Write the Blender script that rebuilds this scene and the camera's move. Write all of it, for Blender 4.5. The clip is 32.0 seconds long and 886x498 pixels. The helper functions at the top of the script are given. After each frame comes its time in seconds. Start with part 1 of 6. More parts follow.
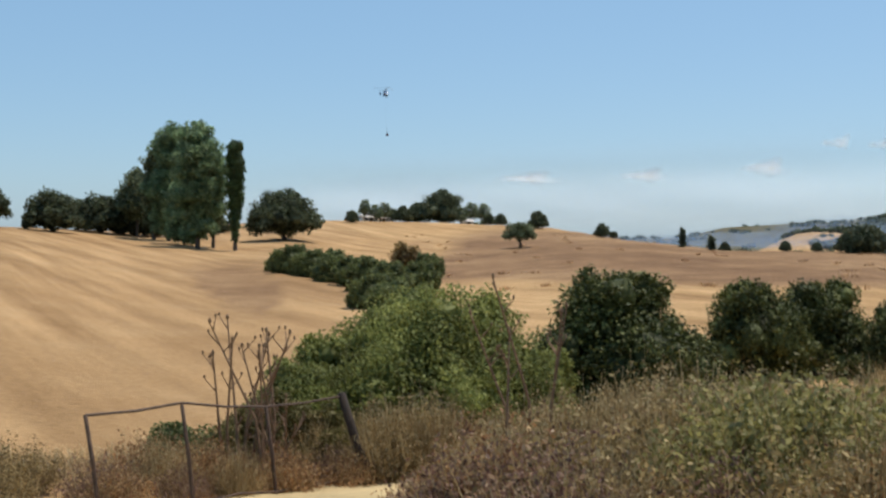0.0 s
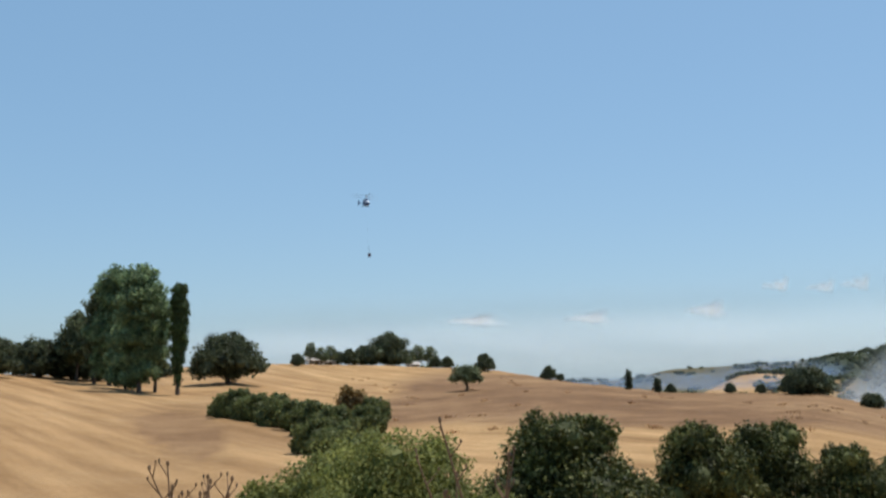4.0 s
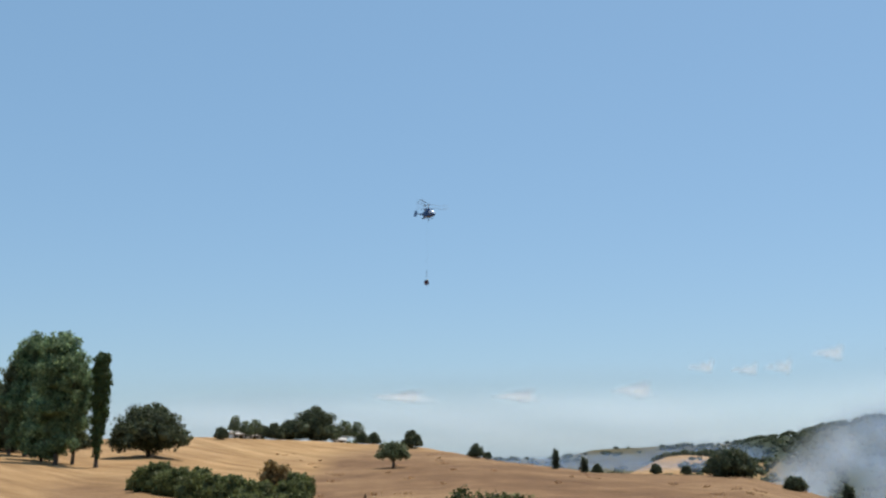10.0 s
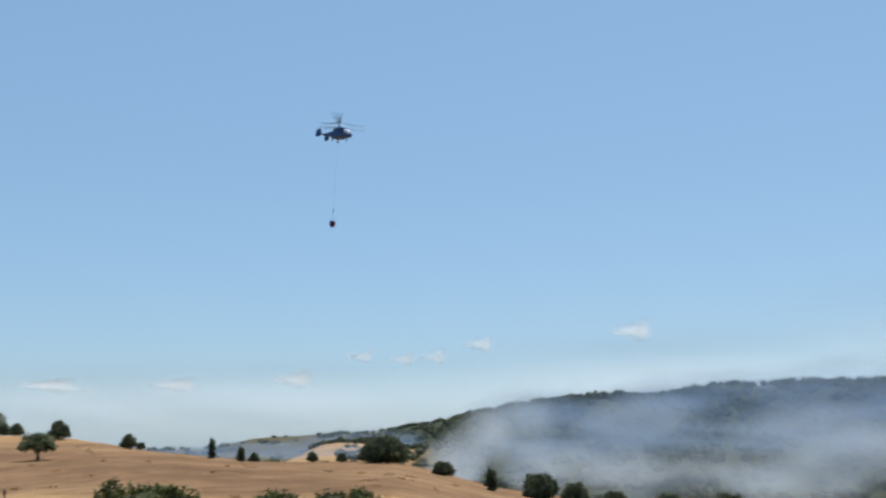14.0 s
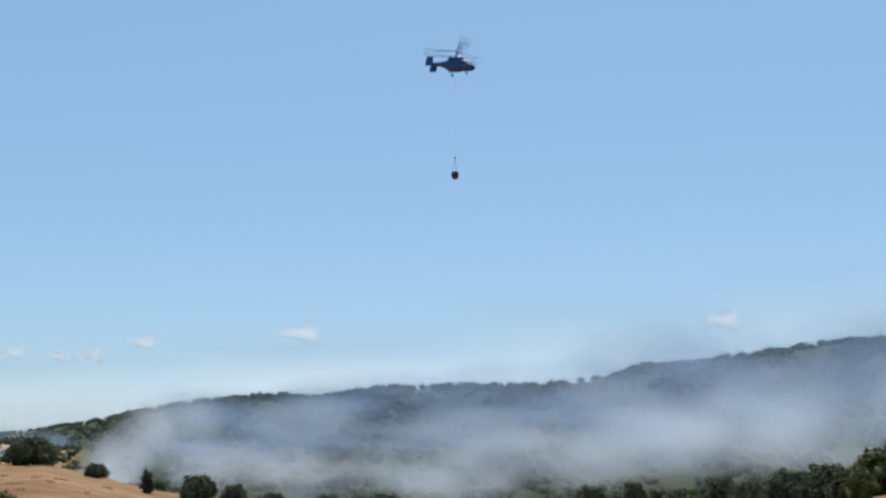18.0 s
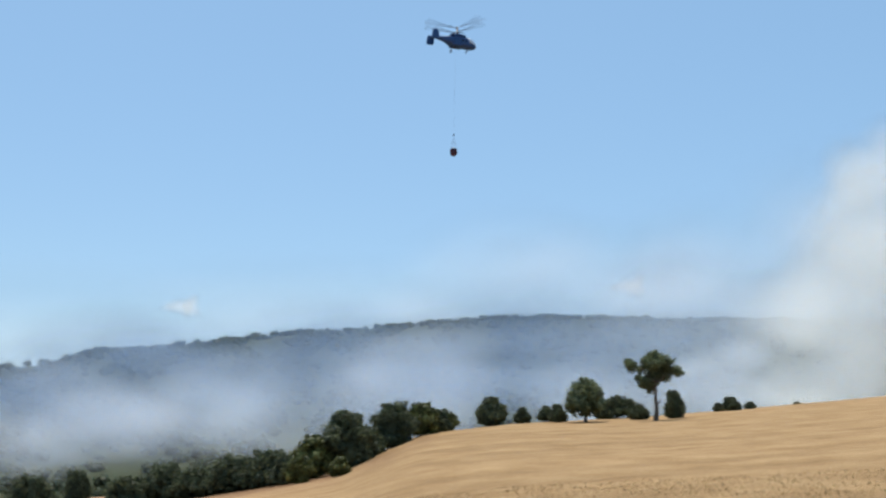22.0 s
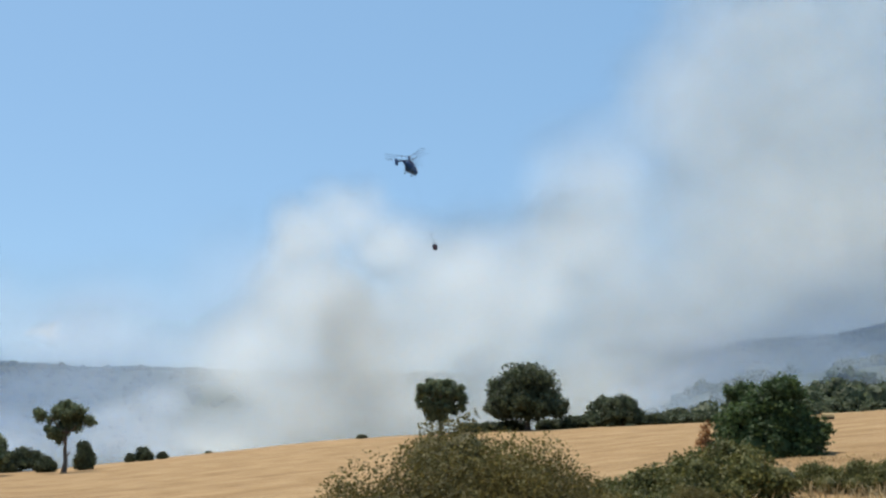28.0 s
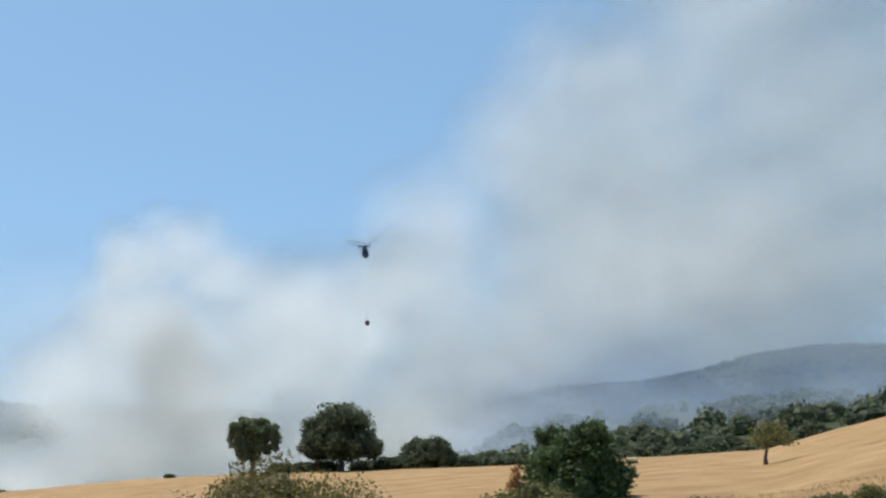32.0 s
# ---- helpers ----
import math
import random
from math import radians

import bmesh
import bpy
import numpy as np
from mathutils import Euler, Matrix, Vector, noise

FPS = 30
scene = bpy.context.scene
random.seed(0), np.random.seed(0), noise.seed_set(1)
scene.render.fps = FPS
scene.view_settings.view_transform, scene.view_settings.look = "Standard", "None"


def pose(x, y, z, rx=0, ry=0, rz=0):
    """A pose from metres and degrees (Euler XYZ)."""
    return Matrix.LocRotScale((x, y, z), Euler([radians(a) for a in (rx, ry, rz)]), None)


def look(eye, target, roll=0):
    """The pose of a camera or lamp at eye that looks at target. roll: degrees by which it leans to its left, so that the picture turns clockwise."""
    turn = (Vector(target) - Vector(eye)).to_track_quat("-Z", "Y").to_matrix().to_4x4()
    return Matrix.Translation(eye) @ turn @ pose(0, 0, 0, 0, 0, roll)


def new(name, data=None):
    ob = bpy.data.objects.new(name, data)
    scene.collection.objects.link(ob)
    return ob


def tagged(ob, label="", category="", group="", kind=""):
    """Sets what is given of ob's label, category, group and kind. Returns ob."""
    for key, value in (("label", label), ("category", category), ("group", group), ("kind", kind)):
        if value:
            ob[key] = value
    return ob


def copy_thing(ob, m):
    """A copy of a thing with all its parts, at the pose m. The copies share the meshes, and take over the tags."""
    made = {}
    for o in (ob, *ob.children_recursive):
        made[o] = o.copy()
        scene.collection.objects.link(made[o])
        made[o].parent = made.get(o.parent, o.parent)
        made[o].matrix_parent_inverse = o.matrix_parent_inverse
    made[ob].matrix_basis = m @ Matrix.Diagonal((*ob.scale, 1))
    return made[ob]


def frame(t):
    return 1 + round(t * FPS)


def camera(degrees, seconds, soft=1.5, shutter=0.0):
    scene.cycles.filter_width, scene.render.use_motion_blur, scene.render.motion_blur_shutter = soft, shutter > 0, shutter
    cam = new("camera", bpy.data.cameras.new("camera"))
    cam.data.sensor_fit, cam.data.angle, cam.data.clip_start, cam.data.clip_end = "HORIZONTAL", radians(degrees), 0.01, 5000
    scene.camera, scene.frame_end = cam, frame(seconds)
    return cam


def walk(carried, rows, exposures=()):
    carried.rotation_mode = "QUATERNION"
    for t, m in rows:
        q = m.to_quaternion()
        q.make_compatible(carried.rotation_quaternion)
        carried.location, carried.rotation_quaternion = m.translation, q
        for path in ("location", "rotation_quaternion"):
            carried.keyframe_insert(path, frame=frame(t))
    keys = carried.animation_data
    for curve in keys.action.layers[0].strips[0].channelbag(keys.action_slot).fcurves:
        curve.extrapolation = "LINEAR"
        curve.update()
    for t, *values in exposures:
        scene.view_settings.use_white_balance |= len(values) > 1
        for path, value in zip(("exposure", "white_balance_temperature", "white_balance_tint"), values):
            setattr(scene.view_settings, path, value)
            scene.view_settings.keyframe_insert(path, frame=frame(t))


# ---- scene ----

# The camera: handheld, turning on one spot on a low roadside bank.
EYE = 1.65
cam = camera(42.81, 32.0, soft=2.4, shutter=0.5)
walk(cam, [
    (0, pose(0, 0, EYE, 89.64, -0.01, 0.00)),
    (0.5, pose(0, 0, EYE, 87.18, 0.21, -0.83)),
    (1, pose(0, 0, EYE, 83.36, -0.01, -1.53)),
    (1.5, pose(0, 0, EYE, 82.96, -0.58, -3.56)),
    (2, pose(0, 0, EYE, 82.49, -0.66, -4.14)),
    (2.5, pose(0, 0, EYE, 84.06, -0.09, -4.27)),
    (3, pose(0, 0, EYE, 85.19, -0.09, -4.51)),
    (3.5, pose(0, 0, EYE, 89.26, 0.49, -4.35)),
    (4, pose(0, 0, EYE, 96.86, 0.24, -2.70)),
    (4.5, pose(0, 0, EYE, 97.59, 0.09, -2.73)),
    (6.5, pose(0, 0, EYE, 98.58, -0.69, -2.81)),
    (7, pose(0, 0, EYE, 98.63, -0.67, -3.86)),
    (7.5, pose(0, 0, EYE, 99.60, -0.75, -5.08)),
    (8, pose(0, 0, EYE, 99.98, -0.63, -5.62)),
    (8.5, pose(0, 0, EYE, 99.97, -0.62, -5.88)),
    (9, pose(0, 0, EYE, 100.34, -0.62, -6.18)),
    (9.5, pose(0, 0, EYE, 100.60, -0.74, -6.31)),
    (10, pose(0, 0, EYE, 100.69, -0.64, -6.37)),
    (10.5, pose(0, 0, EYE, 100.74, -0.57, -6.61)),
    (11, pose(0, 0, EYE, 100.43, -0.47, -7.84)),
    (11.5, pose(0, 0, EYE, 99.60, -0.11, -10.37)),
    (12, pose(0, 0, EYE, 99.66, -0.22, -12.27)),
    (12.5, pose(0, 0, EYE, 99.50, -0.39, -14.02)),
    (13, pose(0, 0, EYE, 99.31, -0.35, -16.70)),
    (13.5, pose(0, 0, EYE, 99.75, -0.18, -19.89)),
    (14, pose(0, 0, EYE, 100.18, 0.30, -23.34)),
    (14.5, pose(0, 0, EYE, 100.51, 0.71, -26.39)),
    (15, pose(0, 0, EYE, 100.80, 1.38, -28.46)),
    (15.5, pose(0, 0, EYE, 100.66, 0.87, -31.04)),
    (17.5, pose(0, 0, EYE, 101.76, 0.32, -37.75)),
    (18, pose(0, 0, EYE, 100.16, 0.30, -40.11)),
    (18.5, pose(0, 0, EYE, 99.88, 0.11, -42.18)),
    (19, pose(0, 0, EYE, 100.44, 0.46, -46.00)),
    (19.5, pose(0, 0, EYE, 101.06, 0.26, -51.33)),
    (20, pose(0, 0, EYE, 100.42, 0.09, -54.39)),
    (20.5, pose(0, 0, EYE, 100.08, 0.24, -57.33)),
    (21, pose(0, 0, EYE, 100.24, 0.48, -60.32)),
    (21.5, pose(0, 0, EYE, 100.00, 0.66, -63.82)),
    (22, pose(0, 0, EYE, 99.30, 0.54, -67.13)),
    (22.5, pose(0, 0, EYE, 99.45, 0.17, -69.77)),
    (23, pose(0, 0, EYE, 99.81, 0.30, -72.80)),
    (23.5, pose(0, 0, EYE, 100.38, 0.46, -76.51)),
    (24, pose(0, 0, EYE, 100.77, 0.68, -79.90)),
    (24.5, pose(0, 0, EYE, 100.65, 0.77, -82.31)),
    (25, pose(0, 0, EYE, 100.67, 0.67, -83.60)),
    (25.5, pose(0, 0, EYE, 101.00, 1.36, -85.61)),
    (26, pose(0, 0, EYE, 100.26, 2.14, -89.72)),
    (26.5, pose(0, 0, EYE, 100.46, 2.47, -93.22)),
    (28.5, pose(0, 0, EYE, 100.98, 2.15, -96.99)),
    (29, pose(0, 0, EYE, 100.68, 2.38, -99.26)),
    (29.5, pose(0, 0, EYE, 101.09, 1.58, -100.91)),
    (30, pose(0, 0, EYE, 100.79, 1.05, -101.83)),
    (30.5, pose(0, 0, EYE, 99.70, 0.97, -103.18)),
    (31, pose(0, 0, EYE, 100.08, 1.22, -104.35)),
    (31.5, pose(0, 0, EYE, 102.28, 1.12, -104.64)),
    (32, pose(0, 0, EYE, 102.80, 1.81, -105.21)),
], exposures=[(0, 0.26), (4.5, 0.20), (12, 0.22), (19, 0.32), (24, 0.42), (32, 0.42)])

# ---- daylight: high summer sun, clear hazy sky ----
SUN_UP, SUN_TURN = 68, -50     # elevation; bearing of the sun, counted like the camera's turn
world = bpy.data.worlds.new("sky")
scene.world = world
world.use_nodes = True
wn = world.node_tree.nodes
sky = wn.new("ShaderNodeTexSky")
sky.sky_type = "NISHITA"
sky.sun_disc = False
sky.sun_elevation = radians(SUN_UP)
sky.sun_rotation = radians(-SUN_TURN)
sky.altitude, sky.air_density, sky.dust_density, sky.ozone_density = 150, 1.0, 0.85, 2.4
wn["Background"].inputs["Strength"].default_value = 0.121
veil = wn.new("ShaderNodeMix")          # even summer haze over the clear sky
veil.data_type = "RGBA"
veil.inputs[0].default_value = 0.55
veil.inputs[7].default_value = (1.46, 2.93, 4.45, 1)
world.node_tree.links.new(sky.outputs[0], veil.inputs[6])
world.node_tree.links.new(veil.outputs[2], wn["Background"].inputs["Color"])
sun = new("sun", bpy.data.lights.new("sun", "SUN"))
sun.data.energy, sun.data.angle, sun.data.color = 3.7, radians(0.55), (1.0, 0.94, 0.84)
sa, se = radians(SUN_TURN), radians(SUN_UP)
sun.matrix_world = look((-60 * math.sin(sa) * math.cos(se), 60 * math.cos(sa) * math.cos(se), 60 * math.sin(se)), (0, 0, 0))
scene.cycles.transparent_max_bounces = 160


# ---- materials ----
def mat(name):
    m = bpy.data.materials.new(name)
    m.use_nodes = True
    n = m.node_tree.nodes
    return m, n, m.node_tree.links, n["Principled BSDF"]


def ramp(n, stops):
    r = n.new("ShaderNodeValToRGB")
    e = r.color_ramp.elements
    while len(e) < len(stops):
        e.new(0.5)
    for k, (p, c) in enumerate(stops):
        e[k].position, e[k].color = p, (*c, 1)
    return r


def noise_node(n, l, scale, detail=5.0, vec=None, rough=0.55):
    t = n.new("ShaderNodeTexNoise")
    t.inputs["Scale"].default_value, t.inputs["Detail"].default_value = scale, detail
    t.inputs["Roughness"].default_value = rough
    if vec is not None:
        l.new(vec, t.inputs["Vector"])
    return t


def mixed(n, l, kind, fac, a, b):
    m = n.new("ShaderNodeMix")
    m.data_type, m.blend_type = "RGBA", kind
    for sock, v in ((m.inputs[0], fac), (m.inputs[6], a), (m.inputs[7], b)):
        if isinstance(v, (int, float)):
            sock.default_value = v
        elif isinstance(v, tuple):
            sock.default_value = (*v, 1)
        else:
            l.new(v, sock)
    return m.outputs[2]


def maths(n, l, op, a, b=0.0, clamp=False):
    m = n.new("ShaderNodeMath")
    m.operation, m.use_clamp = op, clamp
    for sock, v in ((m.inputs[0], a), (m.inputs[1], b)):
        if isinstance(v, (int, float)):
            sock.default_value = v
        else:
            l.new(v, sock)
    return m.outputs[0]


def bumped(n, l, p, height, strength, distance):
    b = n.new("ShaderNodeBump")
    b.inputs["Strength"].default_value, b.inputs["Distance"].default_value = strength, distance
    l.new(height, b.inputs["Height"])
    l.new(b.outputs[0], p.inputs["Normal"])


def leaf_material(name, dark, mid, light, through_part=0.22):
    """Foliage: every leaf its own tone, paler patches over the crown, some light passing through."""
    m, n, l, p = mat(name)
    geo = n.new("ShaderNodeNewGeometry")
    tone = ramp(n, [(0.0, dark), (0.55, mid), (1.0, light)])
    l.new(geo.outputs["Random Per Island"], tone.inputs[0])
    tex = n.new("ShaderNodeTexCoord")
    patch = noise_node(n, l, 0.9, 3, tex.outputs["Object"])
    pr = ramp(n, [(0.35, (0.62, 0.62, 0.62)), (0.7, (1.25, 1.22, 1.1))])
    l.new(patch.outputs[0], pr.inputs[0])
    col = mixed(n, l, "MULTIPLY", 1.0, tone.outputs[0], pr.outputs[0])
    l.new(col, p.inputs["Base Color"])
    p.inputs["Roughness"].default_value = 0.62
    p.inputs["Specular IOR Level"].default_value = 0.25
    tr = n.new("ShaderNodeBsdfTranslucent")
    l.new(col, tr.inputs["Color"])
    mix = n.new("ShaderNodeMixShader")
    mix.inputs[0].default_value = through_part
    l.new(p.outputs[0], mix.inputs[1])
    l.new(tr.outputs[0], mix.inputs[2])
    l.new(mix.outputs[0], n["Material Output"].inputs["Surface"])
    return m


def plain_material(name, color, rough=0.6, metal=0.0, vary=0.25, scale=6.0, bump=0.2):
    """Solid surface with two scales of tone and a fine relief."""
    m, n, l, p = mat(name)
    tex = n.new("ShaderNodeTexCoord")
    a = noise_node(n, l, scale, 6, tex.outputs["Object"])
    b = noise_node(n, l, scale * 9, 3, tex.outputs["Object"])
    s = maths(n, l, "ADD", maths(n, l, "MULTIPLY", a.outputs[0], 0.65), maths(n, l, "MULTIPLY", b.outputs[0], 0.35))
    lo = tuple(c * (1 - vary) for c in color)
    hi = tuple(min(1, c * (1 + vary)) for c in color)
    r = ramp(n, [(0.3, lo), (0.7, hi)])
    l.new(s, r.inputs[0])
    l.new(r.outputs[0], p.inputs["Base Color"])
    p.inputs["Roughness"].default_value, p.inputs["Metallic"].default_value = rough, metal
    bumped(n, l, p, b.outputs[0], bump, 0.02)
    return m


def smoke_material(name, color, dense, grain, soft=0.8, torn=0.95):
    """Smoke and vapour: density falls from the puff's axis to its rim and is torn by turbulence."""
    m, n, l, p = mat(name)
    n.remove(p)
    tex = n.new("ShaderNodeTexCoord")
    info = n.new("ShaderNodeObjectInfo")
    sep = n.new("ShaderNodeSeparateXYZ")
    l.new(tex.outputs["Object"], sep.inputs[0])
    rho = maths(n, l, "SQRT", maths(n, l, "ADD", maths(n, l, "MULTIPLY", sep.outputs[0], sep.outputs[0]), maths(n, l, "MULTIPLY", sep.outputs[2], sep.outputs[2])))
    shift = n.new("ShaderNodeVectorMath")
    shift.operation = "ADD"
    off = n.new("ShaderNodeCombineXYZ")
    l.new(maths(n, l, "MULTIPLY", info.outputs["Random"], 37.0), off.inputs[0])
    l.new(maths(n, l, "MULTIPLY", info.outputs["Random"], 91.0), off.inputs[2])
    l.new(tex.outputs["Object"], shift.inputs[0])
    l.new(off.outputs[0], shift.inputs[1])
    big = noise_node(n, l, grain, 4, shift.outputs[0], 0.55)
    reach = maths(n, l, "ADD", rho, maths(n, l, "MULTIPLY", maths(n, l, "SUBTRACT", big.outputs[0], 0.5), torn))
    fall = n.new("ShaderNodeMapRange")
    fall.interpolation_type = "SMOOTHERSTEP"
    fall.inputs["From Min"].default_value, fall.inputs["From Max"].default_value = 0.80, 0.80 - soft
    l.new(reach, fall.inputs["Value"])
    rim = n.new("ShaderNodeMapRange")
    rim.interpolation_type = "SMOOTHSTEP"
    rim.inputs["From Min"].default_value, rim.inputs["From Max"].default_value = 0.74, 0.30
    l.new(rho, rim.inputs["Value"])
    alpha = maths(n, l, "MULTIPLY", maths(n, l, "MULTIPLY", fall.outputs[0], rim.outputs[0]), dense)
    dif = n.new("ShaderNodeBsdfDiffuse")
    tra = n.new("ShaderNodeBsdfTranslucent")
    for b in (dif, tra):
        b.inputs["Color"].default_value = (*color, 1)
    half = n.new("ShaderNodeMixShader")
    half.inputs[0].default_value = 0.72
    l.new(dif.outputs[0], half.inputs[1])
    l.new(tra.outputs[0], half.inputs[2])
    clear = n.new("ShaderNodeBsdfTransparent")
    mix = n.new("ShaderNodeMixShader")
    l.new(alpha, mix.inputs[0])
    l.new(clear.outputs[0], mix.inputs[1])
    l.new(half.outputs[0], mix.inputs[2])
    l.new(mix.outputs[0], n["Material Output"].inputs["Surface"])
    return m


def ground_material():
    """Stubble fields, brown dry pasture, wooded far slopes: blended by the land's own cover values."""
    m, n, l, p = mat("dry_farmland")
    tex = n.new("ShaderNodeTexCoord")
    pos = tex.outputs["Object"]
    cover = n.new("ShaderNodeAttribute")
    cover.attribute_name = "cover"
    sep = n.new("ShaderNodeSeparateColor")
    l.new(cover.outputs["Color"], sep.inputs[0])
    wide = noise_node(n, l, 0.035, 5, pos)
    mid = noise_node(n, l, 0.35, 6, pos)
    fine = noise_node(n, l, 5.0, 8, pos, 0.7)
    straw = ramp(n, [(0.25, (0.325, 0.19, 0.09)), (0.5, (0.43, 0.268, 0.13)), (0.75, (0.52, 0.35, 0.185))])
    l.new(maths(n, l, "ADD", maths(n, l, "MULTIPLY", wide.outputs[0], 0.45), maths(n, l, "MULTIPLY", mid.outputs[0], 0.55)), straw.inputs[0])
    # mown rows
    turn = n.new("ShaderNodeMapping")
    turn.inputs["Rotation"].default_value = (0, 0, radians(-28.6))
    l.new(pos, turn.inputs["Vector"])
    rows = n.new("ShaderNodeTexWave")
    rows.inputs["Scale"].default_value, rows.inputs["Distortion"].default_value = 0.075, 4.0
    rows.inputs["Detail"].default_value, rows.inputs["Detail Scale"].default_value = 3.0, 0.35
    l.new(turn.outputs[0], rows.inputs["Vector"])
    rr = ramp(n, [(0.0, (0.78, 0.75, 0.70)), (0.45, (1.0, 1.0, 1.0)), (1.0, (1.14, 1.15, 1.16))])
    l.new(rows.outputs[0], rr.inputs[0])
    # long pale and dark streaks that run with the rows
    long = n.new("ShaderNodeMapping")
    long.inputs["Scale"].default_value = (0.42, 0.035, 0.1)
    l.new(turn.outputs[0], long.inputs["Vector"])
    streak = noise_node(n, l, 1.0, 4, long.outputs[0], 0.6)
    sr = ramp(n, [(0.33, (0.70, 0.66, 0.61)), (0.5, (0.98, 0.97, 0.95)), (0.66, (1.25, 1.26, 1.27))])
    l.new(streak.outputs[0], sr.inputs[0])
    field = mixed(n, l, "MULTIPLY", 0.12, mixed(n, l, "MULTIPLY", 1.0, straw.outputs[0], sr.outputs[0]), rr.outputs[0])
    bleached = ramp(n, [(0.3, (0.255, 0.162, 0.078)), (0.7, (0.385, 0.262, 0.138))])      # the paler right-hand stubble
    l.new(mid.outputs[0], bleached.inputs[0])
    pale = mixed(n, l, "MULTIPLY", 0.22, bleached.outputs[0], sr.outputs[0])
    field = mixed(n, l, "MIX", maths(n, l, "MULTIPLY", sep.outputs[2], 0.75), field, pale)
    brown = ramp(n, [(0.38, (0.135, 0.074, 0.040)), (0.5, (0.235, 0.136, 0.072)), (0.62, (0.36, 0.228, 0.122))])
    l.new(maths(n, l, "ADD", maths(n, l, "MULTIPLY", wide.outputs[0], 0.55), maths(n, l, "ADD", maths(n, l, "MULTIPLY", mid.outputs[0], 0.3), maths(n, l, "MULTIPLY", fine.outputs[0], 0.15))), brown.inputs[0])
    wood = ramp(n, [(0.3, (0.035, 0.045, 0.022)), (0.55, (0.052, 0.062, 0.034)), (0.8, (0.078, 0.082, 0.048))])
    l.new(wide.outputs[0], wood.inputs[0])
    tear = maths(n, l, "MULTIPLY", maths(n, l, "SUBTRACT", mid.outputs[0], 0.5), 0.9)
    fb = maths(n, l, "ADD", sep.outputs[0], maths(n, l, "MULTIPLY", tear, maths(n, l, "MULTIPLY", maths(n, l, "SUBTRACT", 1.0, sep.outputs[0]), maths(n, l, "MULTIPLY", sep.outputs[0], 4.0))), True)
    c1 = mixed(n, l, "MIX", fb, field, brown.outputs[0])
    c2 = mixed(n, l, "MIX", sep.outputs[1], c1, wood.outputs[0])
    dusty = ramp(n, [(0.3, (0.37, 0.26, 0.13)), (0.7, (0.52, 0.385, 0.21))])
    l.new(mid.outputs[0], dusty.inputs[0])
    c2 = mixed(n, l, "MIX", maths(n, l, "MULTIPLY", cover.outputs["Alpha"], 0.85), c2, dusty.outputs[0])
    grain = ramp(n, [(0.25, (0.72, 0.70, 0.68)), (0.7, (1.18, 1.18, 1.16))])
    l.new(fine.outputs[0], grain.inputs[0])
    col = mixed(n, l, "MULTIPLY", 0.8, c2, grain.outputs[0])
    l.new(col, p.inputs["Base Color"])
    p.inputs["Roughness"].default_value, p.inputs["Specular IOR Level"].default_value = 0.95, 0.1
    bumped(n, l, p, maths(n, l, "ADD", fine.outputs[0], mid.outputs[0]), 0.6, 0.25)
    return m


GROUND = ground_material()
DUST = plain_material("pale_dirt", (0.44, 0.318, 0.155), 0.95, 0, 0.3, 0.9, 0.7)
OLIVE_LEAF = leaf_material("dark_oak_leaves", (0.052, 0.066, 0.038), (0.098, 0.122, 0.07), (0.165, 0.19, 0.112), 0.42)
POPLAR_LEAF = leaf_material("poplar_leaves", (0.115, 0.18, 0.10), (0.22, 0.32, 0.18), (0.33, 0.44, 0.25), 0.58)
YOUNG_LEAF = leaf_material("deep_green_oak_leaves", (0.034, 0.058, 0.022), (0.068, 0.112, 0.042), (0.13, 0.19, 0.075), 0.38)
PALE_LEAF = leaf_material("grey_green_leaves", (0.085, 0.11, 0.06), (0.16, 0.195, 0.11), (0.25, 0.29, 0.17), 0.45)
WILLOW_LEAF = leaf_material("bright_willow_leaves", (0.135, 0.145, 0.042), (0.26, 0.28, 0.083), (0.41, 0.43, 0.155), 0.5)
BUSH_LEAF = leaf_material("evergreen_bush_leaves", (0.036, 0.046, 0.013), (0.092, 0.106, 0.030), (0.225, 0.23, 0.075), 0.18)
GULLY_LEAF = leaf_material("olive_green_bush_leaves", (0.082, 0.10, 0.034), (0.16, 0.188, 0.068), (0.26, 0.285, 0.118), 0.42)
BRAMBLE_LEAF = leaf_material("half_dry_bramble_leaves", (0.13, 0.085, 0.035), (0.30, 0.205, 0.085), (0.55, 0.41, 0.20), 0.4)
MARGIN_LEAF = leaf_material("dusty_green_leaves", (0.075, 0.08, 0.025), (0.155, 0.155, 0.05), (0.28, 0.255, 0.10), 0.35)
NEAR_BRAMBLE = leaf_material("olive_bramble_leaves", (0.092, 0.08, 0.026), (0.16, 0.138, 0.045), (0.265, 0.218, 0.088), 0.36)
MAUVE_LEAF = leaf_material("withered_mauve_leaves", (0.11, 0.056, 0.044), (0.26, 0.145, 0.108), (0.46, 0.32, 0.21), 0.4)
DRY_LEAF = leaf_material("dry_russet_leaves", (0.17, 0.075, 0.035), (0.43, 0.228, 0.105), (0.72, 0.50, 0.27), 0.4)
WEED_LEAF = leaf_material("light_green_weed_leaves", (0.15, 0.135, 0.042), (0.30, 0.27, 0.09), (0.50, 0.44, 0.2), 0.45)
STRAW = leaf_material("dry_grass_blades", (0.22, 0.145, 0.065), (0.42, 0.30, 0.15), (0.64, 0.50, 0.28), 0.4)
PALE_STRAW = leaf_material("bleached_grass_blades", (0.36, 0.25, 0.12), (0.56, 0.42, 0.23), (0.74, 0.60, 0.37), 0.45)
